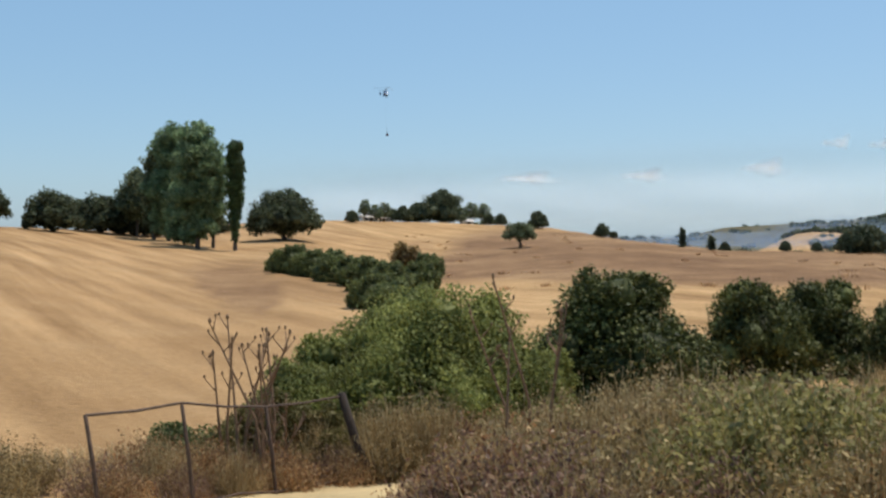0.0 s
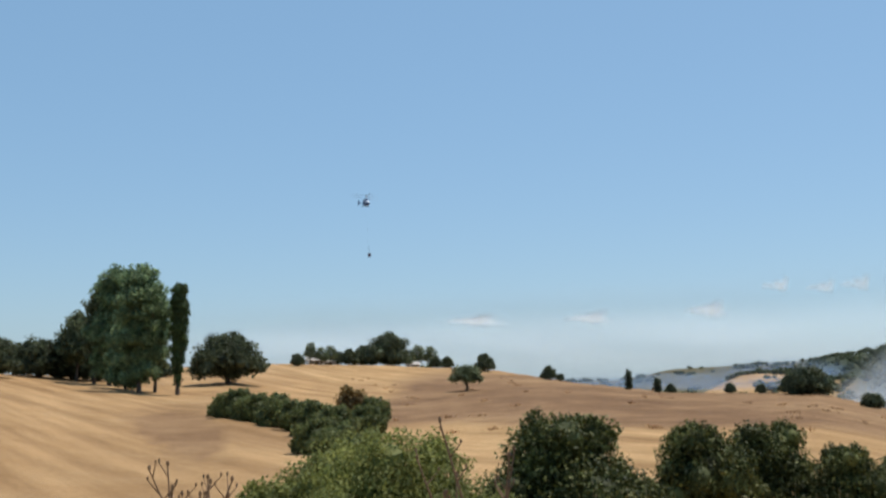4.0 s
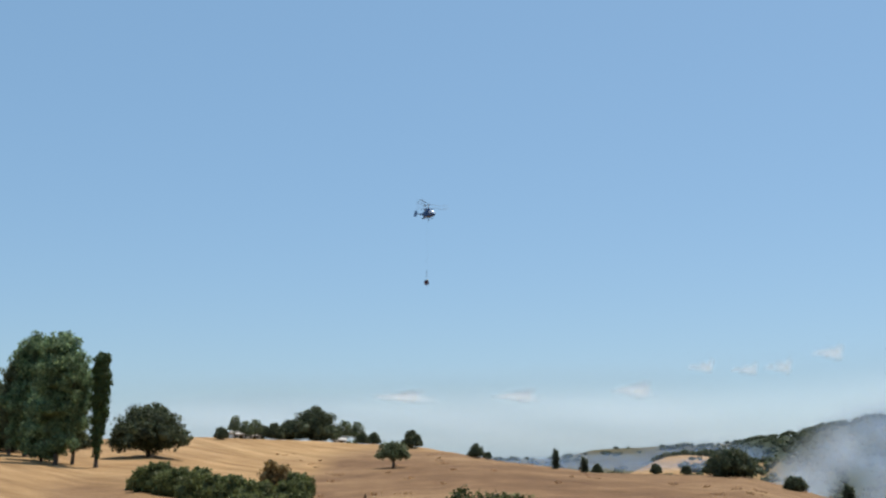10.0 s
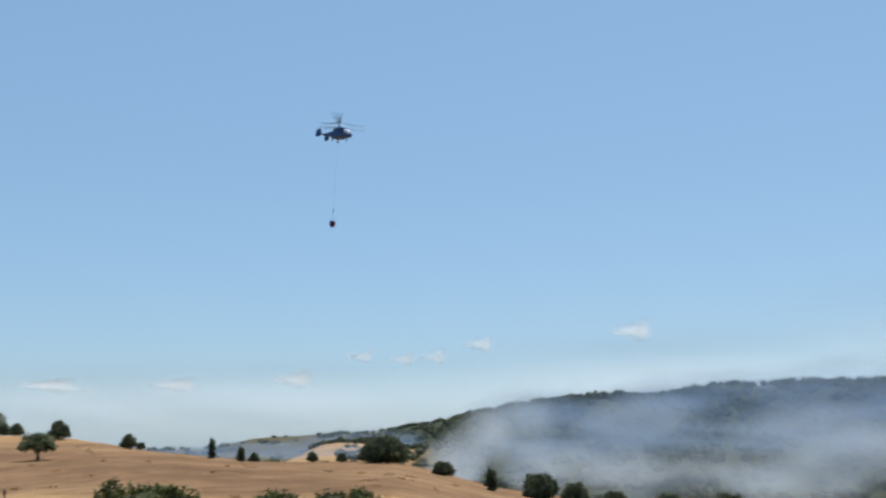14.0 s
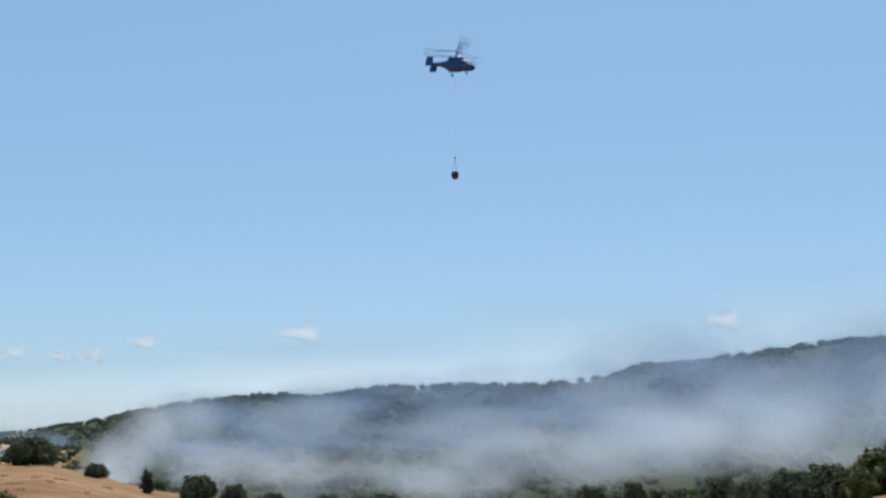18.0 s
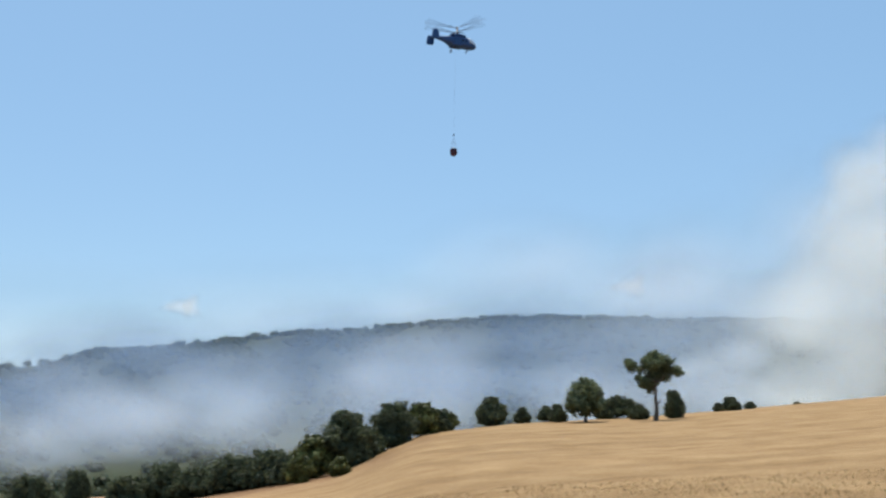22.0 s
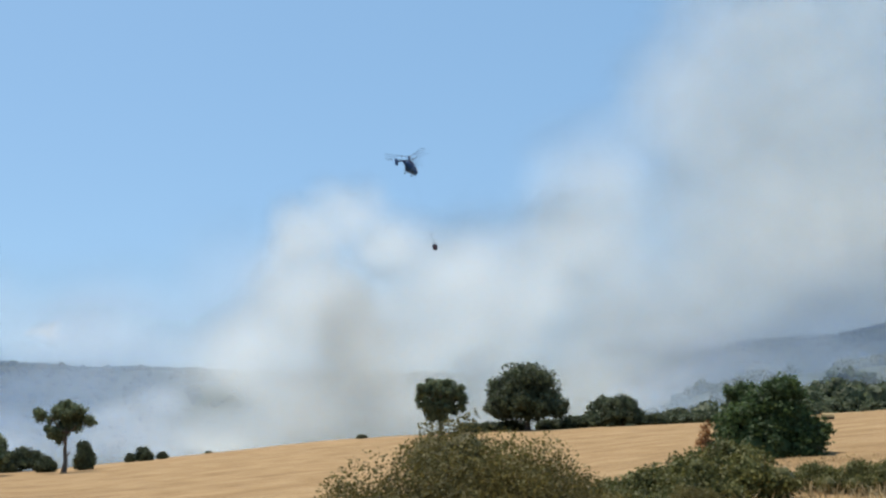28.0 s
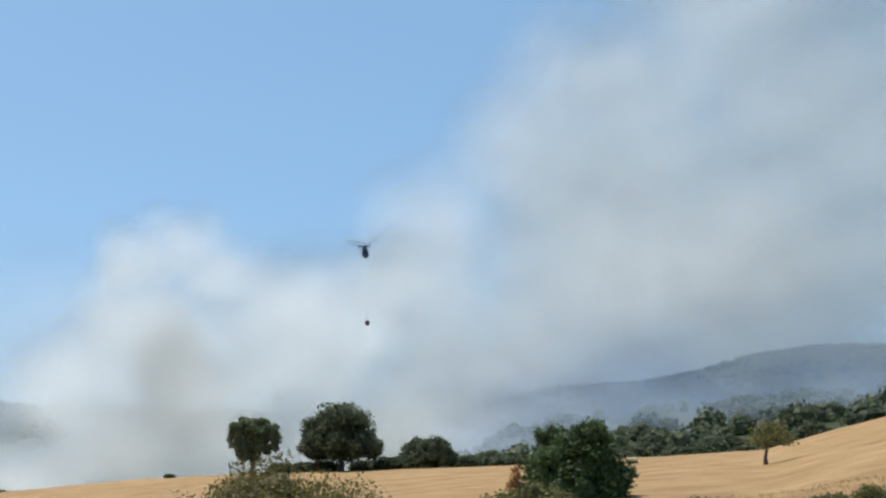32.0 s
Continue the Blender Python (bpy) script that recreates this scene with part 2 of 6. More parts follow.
BARK = plain_material("grey_brown_bark", (0.10, 0.075, 0.055), 0.9, 0, 0.4, 3.0, 0.8)
STALK = plain_material("dead_brown_stalk", (0.23, 0.135, 0.075), 0.85, 0, 0.3, 8.0, 0.4)
RUST = plain_material("rusty_fence_iron", (0.10, 0.062, 0.045), 0.75, 0.3, 0.4, 12.0, 0.5)
OLD_WOOD = plain_material("charred_post_wood", (0.045, 0.03, 0.022), 0.9, 0, 0.4, 9.0, 0.8)
WHITEWASH = plain_material("white_plaster", (0.78, 0.77, 0.73), 0.85, 0, 0.08, 1.5, 0.2)
ROOF = plain_material("pale_weathered_roof", (0.52, 0.47, 0.42), 0.85, 0, 0.25, 3.0, 0.4)
STONE = plain_material("field_stone", (0.17, 0.12, 0.075), 0.9, 0, 0.25, 3.0, 0.6)
GLASS_DARK = plain_material("dark_pane", (0.02, 0.025, 0.03), 0.12, 0, 0.1, 2.0, 0.0)
NAVY = plain_material("dark_blue_paint", (0.010, 0.055, 0.19), 0.45, 0, 0.18, 1.5, 0.05)
# cockpit glass: the reflected brightness is put into its base colour
GLASS_SHEEN = plain_material("glass_painted_sheen", (0.50, 0.62, 0.78), 0.3, 0, 0.1, 1.5, 0.05)
BLADE = plain_material("dark_rotor_composite", (0.035, 0.04, 0.05), 0.5, 0, 0.2, 2.0, 0.05)
TYRE = plain_material("black_rubber", (0.02, 0.02, 0.022), 0.8, 0, 0.2, 5.0, 0.1)
STEEL = plain_material("dull_steel", (0.22, 0.22, 0.23), 0.4, 0.9, 0.15, 4.0, 0.1)
BUCKET_CLOTH = plain_material("dark_red_bucket_fabric", (0.055, 0.018, 0.034), 0.7, 0, 0.25, 3.0, 0.2)
SMOKE_WHITE = smoke_material("white_smoke", (0.93, 0.95, 0.95), 0.225, 1.1, 0.8, 0.75)
SMOKE_GREY = smoke_material("grey_smoke", (0.64, 0.63, 0.59), 0.27, 1.2, 0.8, 0.75)
SMOKE_THIN = smoke_material("thin_blue_smoke", (0.68, 0.77, 0.88), 0.16, 1.2, 0.8, 0.8)
SMOKE_BLUE = smoke_material("bluish_smoke", (0.80, 0.87, 0.96), 0.20, 1.2, 0.85, 0.85)
# the blue of distant air, put into a veil's colour
HAZE_TINT = smoke_material("painted_distance_haze", (0.34, 0.46, 0.65), 0.14, 1.0, 0.8, 0.6)
VAPOUR = smoke_material("cloud_vapour", (1.0, 1.0, 1.0), 0.15, 1.7, 0.8, 1.15)
MURK = smoke_material("white_summer_haze", (0.95, 0.95, 1.0), 0.07, 0.6, 0.8, 0.4)


# ---- building helpers ----
def ring_point(turn, r, up=0.0):
    """A place r metres from the viewpoint's foot on the bearing turn (degrees, to the left), up metres over the land."""
    a = radians(turn)
    x, y = -r * math.sin(a), r * math.cos(a)
    return Vector((x, y, land(x, y) + up))


def mesh_from(name, verts, faces, material=None, smooth=False):
    me = bpy.data.meshes.new(name)
    verts, faces = np.asarray(verts, dtype=np.float32), np.asarray(faces, dtype=np.int32)
    k = faces.shape[1]
    me.vertices.add(len(verts))
    me.vertices.foreach_set("co", verts.ravel())
    me.loops.add(faces.size)
    me.loops.foreach_set("vertex_index", faces.ravel())
    me.polygons.add(len(faces))
    me.polygons.foreach_set("loop_start", np.arange(0, faces.size, k, dtype=np.int32))
    me.polygons.foreach_set("use_smooth", np.full(len(faces), smooth))
    me.update(calc_edges=True)
    if material:
        me.materials.append(material)
    return me


def part(name, data, material, parent, label=""):
    """Links a bmesh or a mesh as one mesh object under a thing or under a part."""
    if isinstance(data, bmesh.types.BMesh):
        me = bpy.data.meshes.new(name)
        data.to_mesh(me)
        data.free()
        me.materials.append(material)
        data = me
    ob = new(name, data)
    ob.parent = parent
    if label:
        tagged(ob, label)
    return ob


def thing(name, label, category, m=None, group="", kind=""):
    ob = new(name)
    ob.empty_display_size = 0.2
    if m is not None:
        ob.matrix_basis = m
    return tagged(ob, label, category, group, kind)


def tube(path, radii, sides=7):
    """A tapered tube along a line of points: vertices and quads."""
    vs, fs = [], []
    pts = [Vector(p) for p in path]
    for i, p in enumerate(pts):
        d = (pts[min(i + 1, len(pts) - 1)] - pts[max(i - 1, 0)]).normalized()
        u = d.orthogonal().normalized()
        w = d.cross(u)
        for k in range(sides):
            a = 2 * math.pi * k / sides
            vs.append(p + (u * math.cos(a) + w * math.sin(a)) * radii[i])
    for i in range(len(pts) - 1):
        for k in range(sides):
            a, b = i * sides + k, i * sides + (k + 1) % sides
            fs.append((a, b, b + sides, a + sides))
    return vs, fs


def joined(pieces):
    vs, fs = [], []
    for v, f in pieces:
        o = len(vs)
        vs.extend(v)
        fs.extend(tuple(i + o for i in q) for q in f)
    return [tuple(v) for v in vs], fs


def leaves(rng, blobs, count, size, sub=9, spread=0.42):
    """Diamond leaves on small lumps that sit on larger lumps. blobs: (x, y, z, rx, ry, rz)."""
    blobs = np.array(blobs, dtype=float)
    vol = blobs[:, 3] * blobs[:, 4] * blobs[:, 5]
    share = vol ** 0.67 / (vol ** 0.67).sum()
    lump_c, lump_r = [], []
    for b, s in zip(blobs, share):
        k = max(3, int(sub * (1 + 2 * s * len(blobs) / 2)))
        d = rng.normal(size=(k, 3))
        d /= np.linalg.norm(d, axis=1)[:, None]
        lump_c.append(b[:3] + d * b[3:] * rng.uniform(0.45, 0.86, (k, 1)))
        lump_r.append(np.outer(rng.uniform(spread * 0.55, spread * 1.1, k), [1, 1, 0.85]) * b[3:].mean())
    c, r = np.concatenate(lump_c), np.concatenate(lump_r)
    w = r[:, 0] ** 2
    pick = rng.choice(len(c), count, p=w / w.sum())
    d = rng.normal(size=(count, 3))
    d /= np.linalg.norm(d, axis=1)[:, None]
    pos = c[pick] + d * r[pick] * rng.uniform(0.55, 1.12, (count, 1))
    nrm = d + rng.normal(size=(count, 3)) * 0.7
    nrm /= np.linalg.norm(nrm, axis=1)[:, None]
    u = np.cross(nrm, rng.normal(size=(count, 3)))
    u /= np.linalg.norm(u, axis=1)[:, None] + 1e-9
    v = np.cross(nrm, u)
    s = size * rng.uniform(0.55, 1.35, (count, 1))
    q = np.stack([pos - u * s, pos - v * s * 0.55 + nrm * s * 0.12, pos + u * s, pos + v * s * 0.55 + nrm * s * 0.12], 1)
    return q.reshape(-1, 3), np.arange(count * 4).reshape(-1, 4)


def ico(level=2):
    bm = bmesh.new()
    bmesh.ops.create_icosphere(bm, subdivisions=level, radius=1)
    v = np.array([p.co[:] for p in bm.verts])
    f = np.array([[q.index for q in p.verts] for p in bm.faces])
    bm.free()
    return v, f


def cores(blobs, scale):
    """Dense lumpy hearts of a crown, so that it does not show the sky all through."""
    v0, f0 = ico(2)
    vs, fs = [], []
    for k, b in enumerate(blobs):
        bump = np.array([1 + 0.28 * noise.noise(Vector(p) * 2.1 + Vector((k * 3.7, 1.3, 0))) for p in v0])[:, None]
        fs.append(f0 + sum(len(x) for x in vs))
        vs.append(np.array(b[:3]) + v0 * bump * np.array(b[3:]) * scale)
    return np.concatenate(vs), np.concatenate(fs)


def crown_mesh(name, seed, blobs, count, size, material, core=0.62, sub=9, spread=0.42):
    rng = np.random.default_rng(seed)
    v, f = leaves(rng, blobs, count, size, sub, spread)
    if core:
        cv, cf = cores(blobs, core)
        tri = f.reshape(-1, 4)
        a, b = tri[:, [0, 1, 2]], tri[:, [0, 2, 3]]
        f3 = np.stack([a, b], 1).reshape(-1, 3)
        return mesh_from(name, np.concatenate([v, cv]), np.concatenate([f3, cf + len(v)]), material)
    return mesh_from(name, v, f, material)


def trunk_mesh(name, seed, height, radius, limbs, reach, lean=(0, 0), fork=0.45):
    """A tapered trunk with a root flare and bent limbs that go up into the crown."""
    rng = random.Random(seed)
    top = Vector((lean[0], lean[1], height))
    line = [Vector((0, 0, -0.25)), Vector((0, 0, 0.12))]
    for k in range(1, 5):
        s = k / 4
        line.append(Vector((top.x * s * s + rng.uniform(-1, 1) * radius * 0.6, top.y * s * s + rng.uniform(-1, 1) * radius * 0.6, height * s)))
    rad = [radius * 1.6, radius * 1.2] + [radius * (1 - 0.16 * k) for k in range(1, 5)]
    v, f = tube(line, rad, 9)
    out = [mesh_from(name, [tuple(p) for p in v], f, BARK, True)]
    for k in range(limbs):
        s = rng.uniform(fork, 1.0)
        i = min(4, 1 + int(s * 4))
        p = line[i].lerp(line[i + 1], 0.5) if i < 5 else line[5]
        a = 2 * math.pi * (k + rng.random() * 0.6) / limbs
        d = Vector((math.cos(a), math.sin(a), rng.uniform(0.35, 1.0)))
        q = p + d * reach * rng.uniform(0.5, 0.8)
        e = q + Vector((d.x * 0.5, d.y * 0.5, 0.6)) * reach * rng.uniform(0.3, 0.55)
        v, f = (tube([p, p.lerp(q, 0.5) + Vector((0, 0, -0.06 * reach)), q, e], [radius * 0.5, radius * 0.38, radius * 0.24, radius * 0.08], 6))
        out.append(mesh_from("limb", [tuple(x) for x in v], f, BARK, True))
    return out


def set_trunk(t, *form):
    """A trunk with each of its limbs as a piece of its own."""
    first, *limbs = trunk_mesh("trunk", *form)
    trunk = part("trunk", first, BARK, t)
    for me in limbs:
        part("limb", me, BARK, trunk)


# ---- the lay of the land ----
# bearing, hollow height, rise to the first crest (height, distance, shape), valley depth behind it
BEAR = np.array([-180, -150, -127, -124.5, -121, -114, -110, -103, -95, -90, -86, -78, -70, -66, -62, -55, -47, -38, -30, -26, -21, -14, -9, -5, 0, 5, 8, 11, 15, 21, 40, 90, 180], float)
HOLLOW = np.array([0, .4, .6, .6, .6, .65, .65, .3, -.3, -.4, -.4, -.5, -.8, -1, -1.3, -1.6, -1.6, -1.6, -1.6, -1.6, -1.6, -1.6, -1.65, -1.7, -1.7, -1.7, -1.7, -1.65, -1.6, -1.5, -1.2, -.6, 0], float)
CREST = np.array([2, 7, 9.6, 8.4, 6.5, 6.1, 5.85, 5.85, 5.85, 5.6, 4.9, 3.7, 2.6, 1.6, -1.4, -3.4, -4.6, -4.2, -3.0, -2.2, .45, .45, 2.1, 4.7, 5.6, 5.9, 5.6, 4.9, 3.1, 3.6, 4, 3, 2], float)
CREST_AT = np.array([130, 130, 130, 130, 130, 130, 130, 130, 130, 130, 130, 130, 110, 102, 92, 95, 100, 100, 104, 112, 138, 150, 172, 205, 225, 215, 212, 205, 172, 150, 150, 140, 130], float)
BEND = np.array([1, 1, 1, 1, 1, 1, 1, 1.1, 1.2, 1.2, 1.2, 1.2, 1.2, 1.2, 1.1, 1, 1, 1, 1, 1, 1, 1, 1.3, 1.9, 2.3, 2.3, 1.75, 2.0, 1.5, 1, 1, 1, 1], float)
VALLEY = np.array([2, 12, 22, 21, 20, 18, 15, 0, -8, -8, -9, -10, -12, -13, -14, -16, -18, -18, -16, -14, -10, -8, -4, 0, 3, 4, 4, 4, 4, 4, 4, 3, 2], float)
FAR_BEAR = np.array([-180, -140, -127, -124, -121, -118.5, -115.5, -111.5, -108, -100, -90, -81, -76, -71, -67, -59, -52.2, -50, -48.3, -44, -37.6, -34, -31, -27.5, -24, -20, -14, -12, -9, -3, 5, 20, 60, 180], float)
FAR_UP = np.array([2, 5, 6.76, 6.93, 6.76, 6.25, 5.72, 5.76, 5.2, 4.8, 5.2, 5.6, 5.8, 6.05, 5.75, 5.2, 4.4, 4.35, 3.72, 3.4, 3.4, 2.85, 2.95, 2.6, 1.82, 1.12, .8, .3, .25, .2, .1, .1, .5, 2], float)
FAR_AT = np.array([1200, 1100, 1000, 1000, 1000, 1050, 1150, 1150, 1100, 1200, 1200, 1200, 1150, 1100, 1050, 980, 915, 900, 890, 850, 820, 820, 840, 900, 1100, 2300, 2800, 2800, 2800, 2500, 2200, 2000, 1500, 1200], float)


def smooth_step(x):
    x = np.clip(x, 0, 1)
    return x * x * (3 - 2 * x)


def land_heights(x, y):
    r = np.hypot(x, y)
    turn = np.degrees(np.arctan2(-x, y))
    hollow, crest, at = np.interp(turn, BEAR, HOLLOW), np.interp(turn, BEAR, CREST), np.interp(turn, BEAR, CREST_AT)
    bend, valley = np.interp(turn, BEAR, BEND), np.interp(turn, BEAR, VALLEY)
    far_at = np.interp(turn, FAR_BEAR, FAR_AT)
    far = EYE - 4.0 + far_at * np.tan(np.radians(np.interp(turn, FAR_BEAR, FAR_UP)))
    near = hollow * smooth_step(r / 20)
    s = np.clip((r - 20) / (at - 20), 0, 1)
    z = near + (crest - hollow) * s ** bend
    z = z + (valley - crest) * smooth_step((r - at - 6) / 190)
    foot = np.maximum(at + 220, far_at * 0.42)
    rise = np.clip((r - foot) / (far_at - foot), 0, 1)
    z = z + (far - valley) * (0.55 * rise + 0.45 * smooth_step(rise))
    z = z - (far - valley) * 0.8 * smooth_step((r - far_at) / 1800)
    spur = 13.0 * smooth_step((-103 - turn) / 5) * smooth_step((turn + 165) / 20)     # a nearer wooded ridge
    z = z + spur * np.exp(-((r - 430) / 75) ** 2)
    knoll = 17.5 * smooth_step((-14.5 - turn) / 3.5) * smooth_step((turn + 23.5) / 3)     # a low stubble hill before the plain
    z = z + knoll * np.exp(-((r - 800) / 130) ** 2)
    roll = np.sin(x * 0.021 + 1.3) * np.cos(y * 0.017 - 0.4) + 0.5 * np.sin(x * 0.05 - y * 0.043)
    z = z + roll * 0.16 * smooth_step((r - 25) / 60) + roll * 5.0 * rise * (1 - rise) * 2
    return z


def land(x, y):
    return float(land_heights(np.array([x]), np.array([y]))[0])


def bumps(x, y):
    """Fine unevenness of the soil."""
    r = np.hypot(x, y)
    b = np.sin(x * 1.9 + np.sin(y * 1.3) * 1.7) * np.cos(y * 2.3 + x * 0.7) + 0.6 * np.sin(x * 5.1 + y * 3.7) * np.cos(y * 4.3 - x * 2.9)
    return b * 0.03 * np.clip(r / 5, 0, 1)


def build_ground():
    turns = np.concatenate([np.arange(-135, 40, 0.7), np.arange(40, 225, 4.0)])
    radii = np.concatenate([[0.0], np.geomspace(0.5, 330, 120), np.geomspace(345, 4700, 60)])
    rr, tt = np.meshgrid(radii, np.radians(turns), indexing="ij")
    x, y = -rr * np.sin(tt), rr * np.cos(tt)
    z = land_heights(x, y) + bumps(x, y)
    nr, nt = x.shape
    i, j = np.meshgrid(np.arange(nr - 1), np.arange(nt), indexing="ij")
    k = (j + 1) % nt
    faces = np.stack([i * nt + j, i * nt + k, (i + 1) * nt + k, (i + 1) * nt + j], -1).reshape(-1, 4)[:, ::-1]
    me = mesh_from("ground", np.stack([x, y, z], -1).reshape(-1, 3), faces, GROUND, True)
    r, turn = rr.ravel(), (np.degrees(tt.ravel()) + 180) % 360 - 180
    wob = np.sin(turn * 0.9 + r * 0.05) * 1.5 + np.sin(turn * 2.3 - r * 0.03) * 0.8
    t2 = turn + wob
    near_grass = smooth_step((24 - r + wob * 2) / 8) * smooth_step((-3 - t2) / 6) * smooth_step((t2 + 46) / 8) * smooth_step((r - 2) / 3) * 0.8
    pasture = smooth_step((t2 + 27) / 3) * smooth_step((3.0 - t2) / 4) * smooth_step((r - 62 - 14 * smooth_step((turn + 9) / 6)) / 9) * smooth_step((210 - r - 6 * np.clip(turn + 3, 0, 9) + 3 * wob) / 30)
    bank = smooth_step((turn - 2.5) / 2) * smooth_step((14.2 - turn - 0.05 * np.abs(r - 78) + 0.3 * wob) / 1.2) * smooth_step((r - 50 - 2.2 * (turn - 5)) / 8) * smooth_step((118 - r) / 12) * 0.45
    across = (turn - 10.4 - 0.045 * (r - 72)) / 2.5      # a grassy hollow in the stubble
    ditch = 0.85 * smooth_step((1.05 - np.hypot(across, (r - 72) / (25 - 9 * across)) + 0.1 * np.sin(turn * 3.1 + r * 0.21) + 0.07 * np.sin(turn * 7.3 - r * 0.5)) / 0.3)
    bank = np.maximum(bank, ditch)
    slope = smooth_step((-22 - t2) / 3) * smooth_step((t2 + 66) / 4) * smooth_step((r - 60) / 30)
    left_field = 0.22 * smooth_step((t2 - 2) / 5) * smooth_step((r - 14) / 10)
    brown = np.clip(np.maximum.reduce([near_grass, pasture, bank, slope, left_field]), 0, 1)
    wood = smooth_step((r - 300) / 90) * np.clip(smooth_step((-20 - turn) / 4) + 0.85 * smooth_step((r - 700) / 500), 0, 1)
    wood = np.maximum(wood, smooth_step((r - 148) / 30) * smooth_step((-103 - turn) / 3))
    gx, gy = -r * np.sin(np.radians(turn)), r * np.cos(np.radians(turn))
    along, off = gx * 0.519 + gy * 0.855, gx * 0.855 - gy * 0.519 + 6.5
    verge = smooth_step((4.7 - np.abs(off - 1.3) + 0.5 * np.sin(gx * 1.7) * np.cos(gy * 1.3)) / 2.2) * smooth_step((15.5 - along) / 3) * smooth_step((along + 14) / 4)
    verge = verge * (0.8 + 0.2 * np.sin(gx * 2.3 + 1) * np.sin(gy * 1.9))
    col = me.color_attributes.new("cover", "FLOAT_COLOR", "POINT")
    col.data.foreach_set("color", np.stack([brown, wood, smooth_step((-52 - turn) / 12) * smooth_step((turn + 160) / 20), verge], -1).astype(np.float32).ravel())
    return tagged(new("ground", me), "rolling dry farmland of straw stubble and brown pasture", "ground", kind="structure")


build_ground()


def build_track():
    """A pale dirt farm track that crosses below the bank."""
    vs, fs = [], []
    a, b = Vector((-8.6, -1.6)), Vector((1.3, 14.7))
    side = Vector((b.y - a.y, a.x - b.x)).normalized()
    n, m = 150, 15
    for i in range(n + 1):
        s = i / n
        c = a.lerp(b, s) + side * 0.35 * math.sin(s * 5)
        for j in range(m + 1):
            w = (j / m - 0.5) * (3.6 + 0.25 * math.sin(i * 0.7) + 0.2 * math.sin(i * 1.9))
            p = c + side * w
            rut = -0.045 * (math.exp(-((w - 0.75) / 0.22) ** 2) + math.exp(-((w + 0.75) / 0.22) ** 2))
            edge = -0.12 * max(0, abs(j / m - 0.5) * 2 - 0.5) / 0.5
            vs.append((p.x, p.y, land(p.x, p.y) + 0.085 + rut + edge))
    for i in range(n):
        for j in range(m):
            q = i * (m + 1) + j
            fs.append((q, q + 1, q + m + 2, q + m + 1))
    tagged(new("dirt_track", mesh_from("dirt_track", vs, fs, DUST, True)), "pale dusty dirt farm track with shallow ruts", "track", kind="structure")


build_track()


# ---- trees and bushes: one builder a kind, then copies ----
def round_blobs(seed, w, h, base, n=7):
    """Lumps of a broad crown of width w that goes from base to h."""
    rng = random.Random(seed)
    tall = h - base
    out = [(0, 0, base + tall * 0.46, w * 0.40, w * 0.40, tall * 0.48)]
    for k in range(n + 4):
        a = 2 * math.pi * (k + rng.random() * 0.6) / (n + 4)
        rad = w * rng.uniform(0.12, 0.18)
        d = w * 0.5 - rad
        out.append((d * math.cos(a), d * math.sin(a), base + tall * rng.uniform(0.17, 0.36), rad, rad, min(rad, tall * 0.24)))
    for k in range(4):
        a = 1.57 * k + rng.random()
        rad = w * rng.uniform(0.12, 0.17)
        o = w * rng.uniform(0.04, 0.2)
        out.append((o * math.cos(a), o * math.sin(a), h - rad - tall * 0.35 * (o / (w * 0.24)) ** 2 * 0.6, rad, rad, rad))
    return out


def oak(seed, name, w, h, base, leaf, count, size, limbs=5, trunk_r=0.28, lean=(0, 0), core=0.56, n=7, label="dark evergreen oak", lumps=None, sub=16, spread=0.36):
    t = thing(name, label, "tree")
    set_trunk(t, seed, base + (h - base) * 0.45, trunk_r, limbs, w * 0.28, lean)
    blobs = [(x + lean[0], y + lean[1], z, a, b, c) for x, y, z, a, b, c in (lumps or round_blobs(seed, w, h, base, n))]
    part("crown", crown_mesh("crown", seed, blobs, count, size, leaf, core, sub, spread), leaf, t)
    return t


def poplar(seed, name, w, h, leaf, count, size, label, core=0.62, foot=0.08, belly=0.42, loose=0.26):
    rng = random.Random(seed)
    t = thing(name, label, "tree")
    set_trunk(t, seed, h * 0.8, 0.024 * h * 0.7, 5, w * 0.35, (0, 0), 0.2)
    blobs = []
    n = 13
    for k in range(n):
        s = (k + 0.5) / n
        wide = w * 0.5 * max(0.12, 1 - ((s - belly) / (0.66 if s > belly else max(0.66, belly * 1.08))) ** 2) ** 0.55
        a = rng.random() * 6.28
        o = wide * rng.uniform(0.3, 1.0) * loose
        blobs.append((o * math.cos(a), o * math.sin(a), h * (foot + (0.95 - foot) * s), wide * 0.88, wide * 0.88, h * 0.09))
    part("crown", crown_mesh("crown", seed, blobs, count, size, leaf, core, 14, 0.36), leaf, t)
    return t


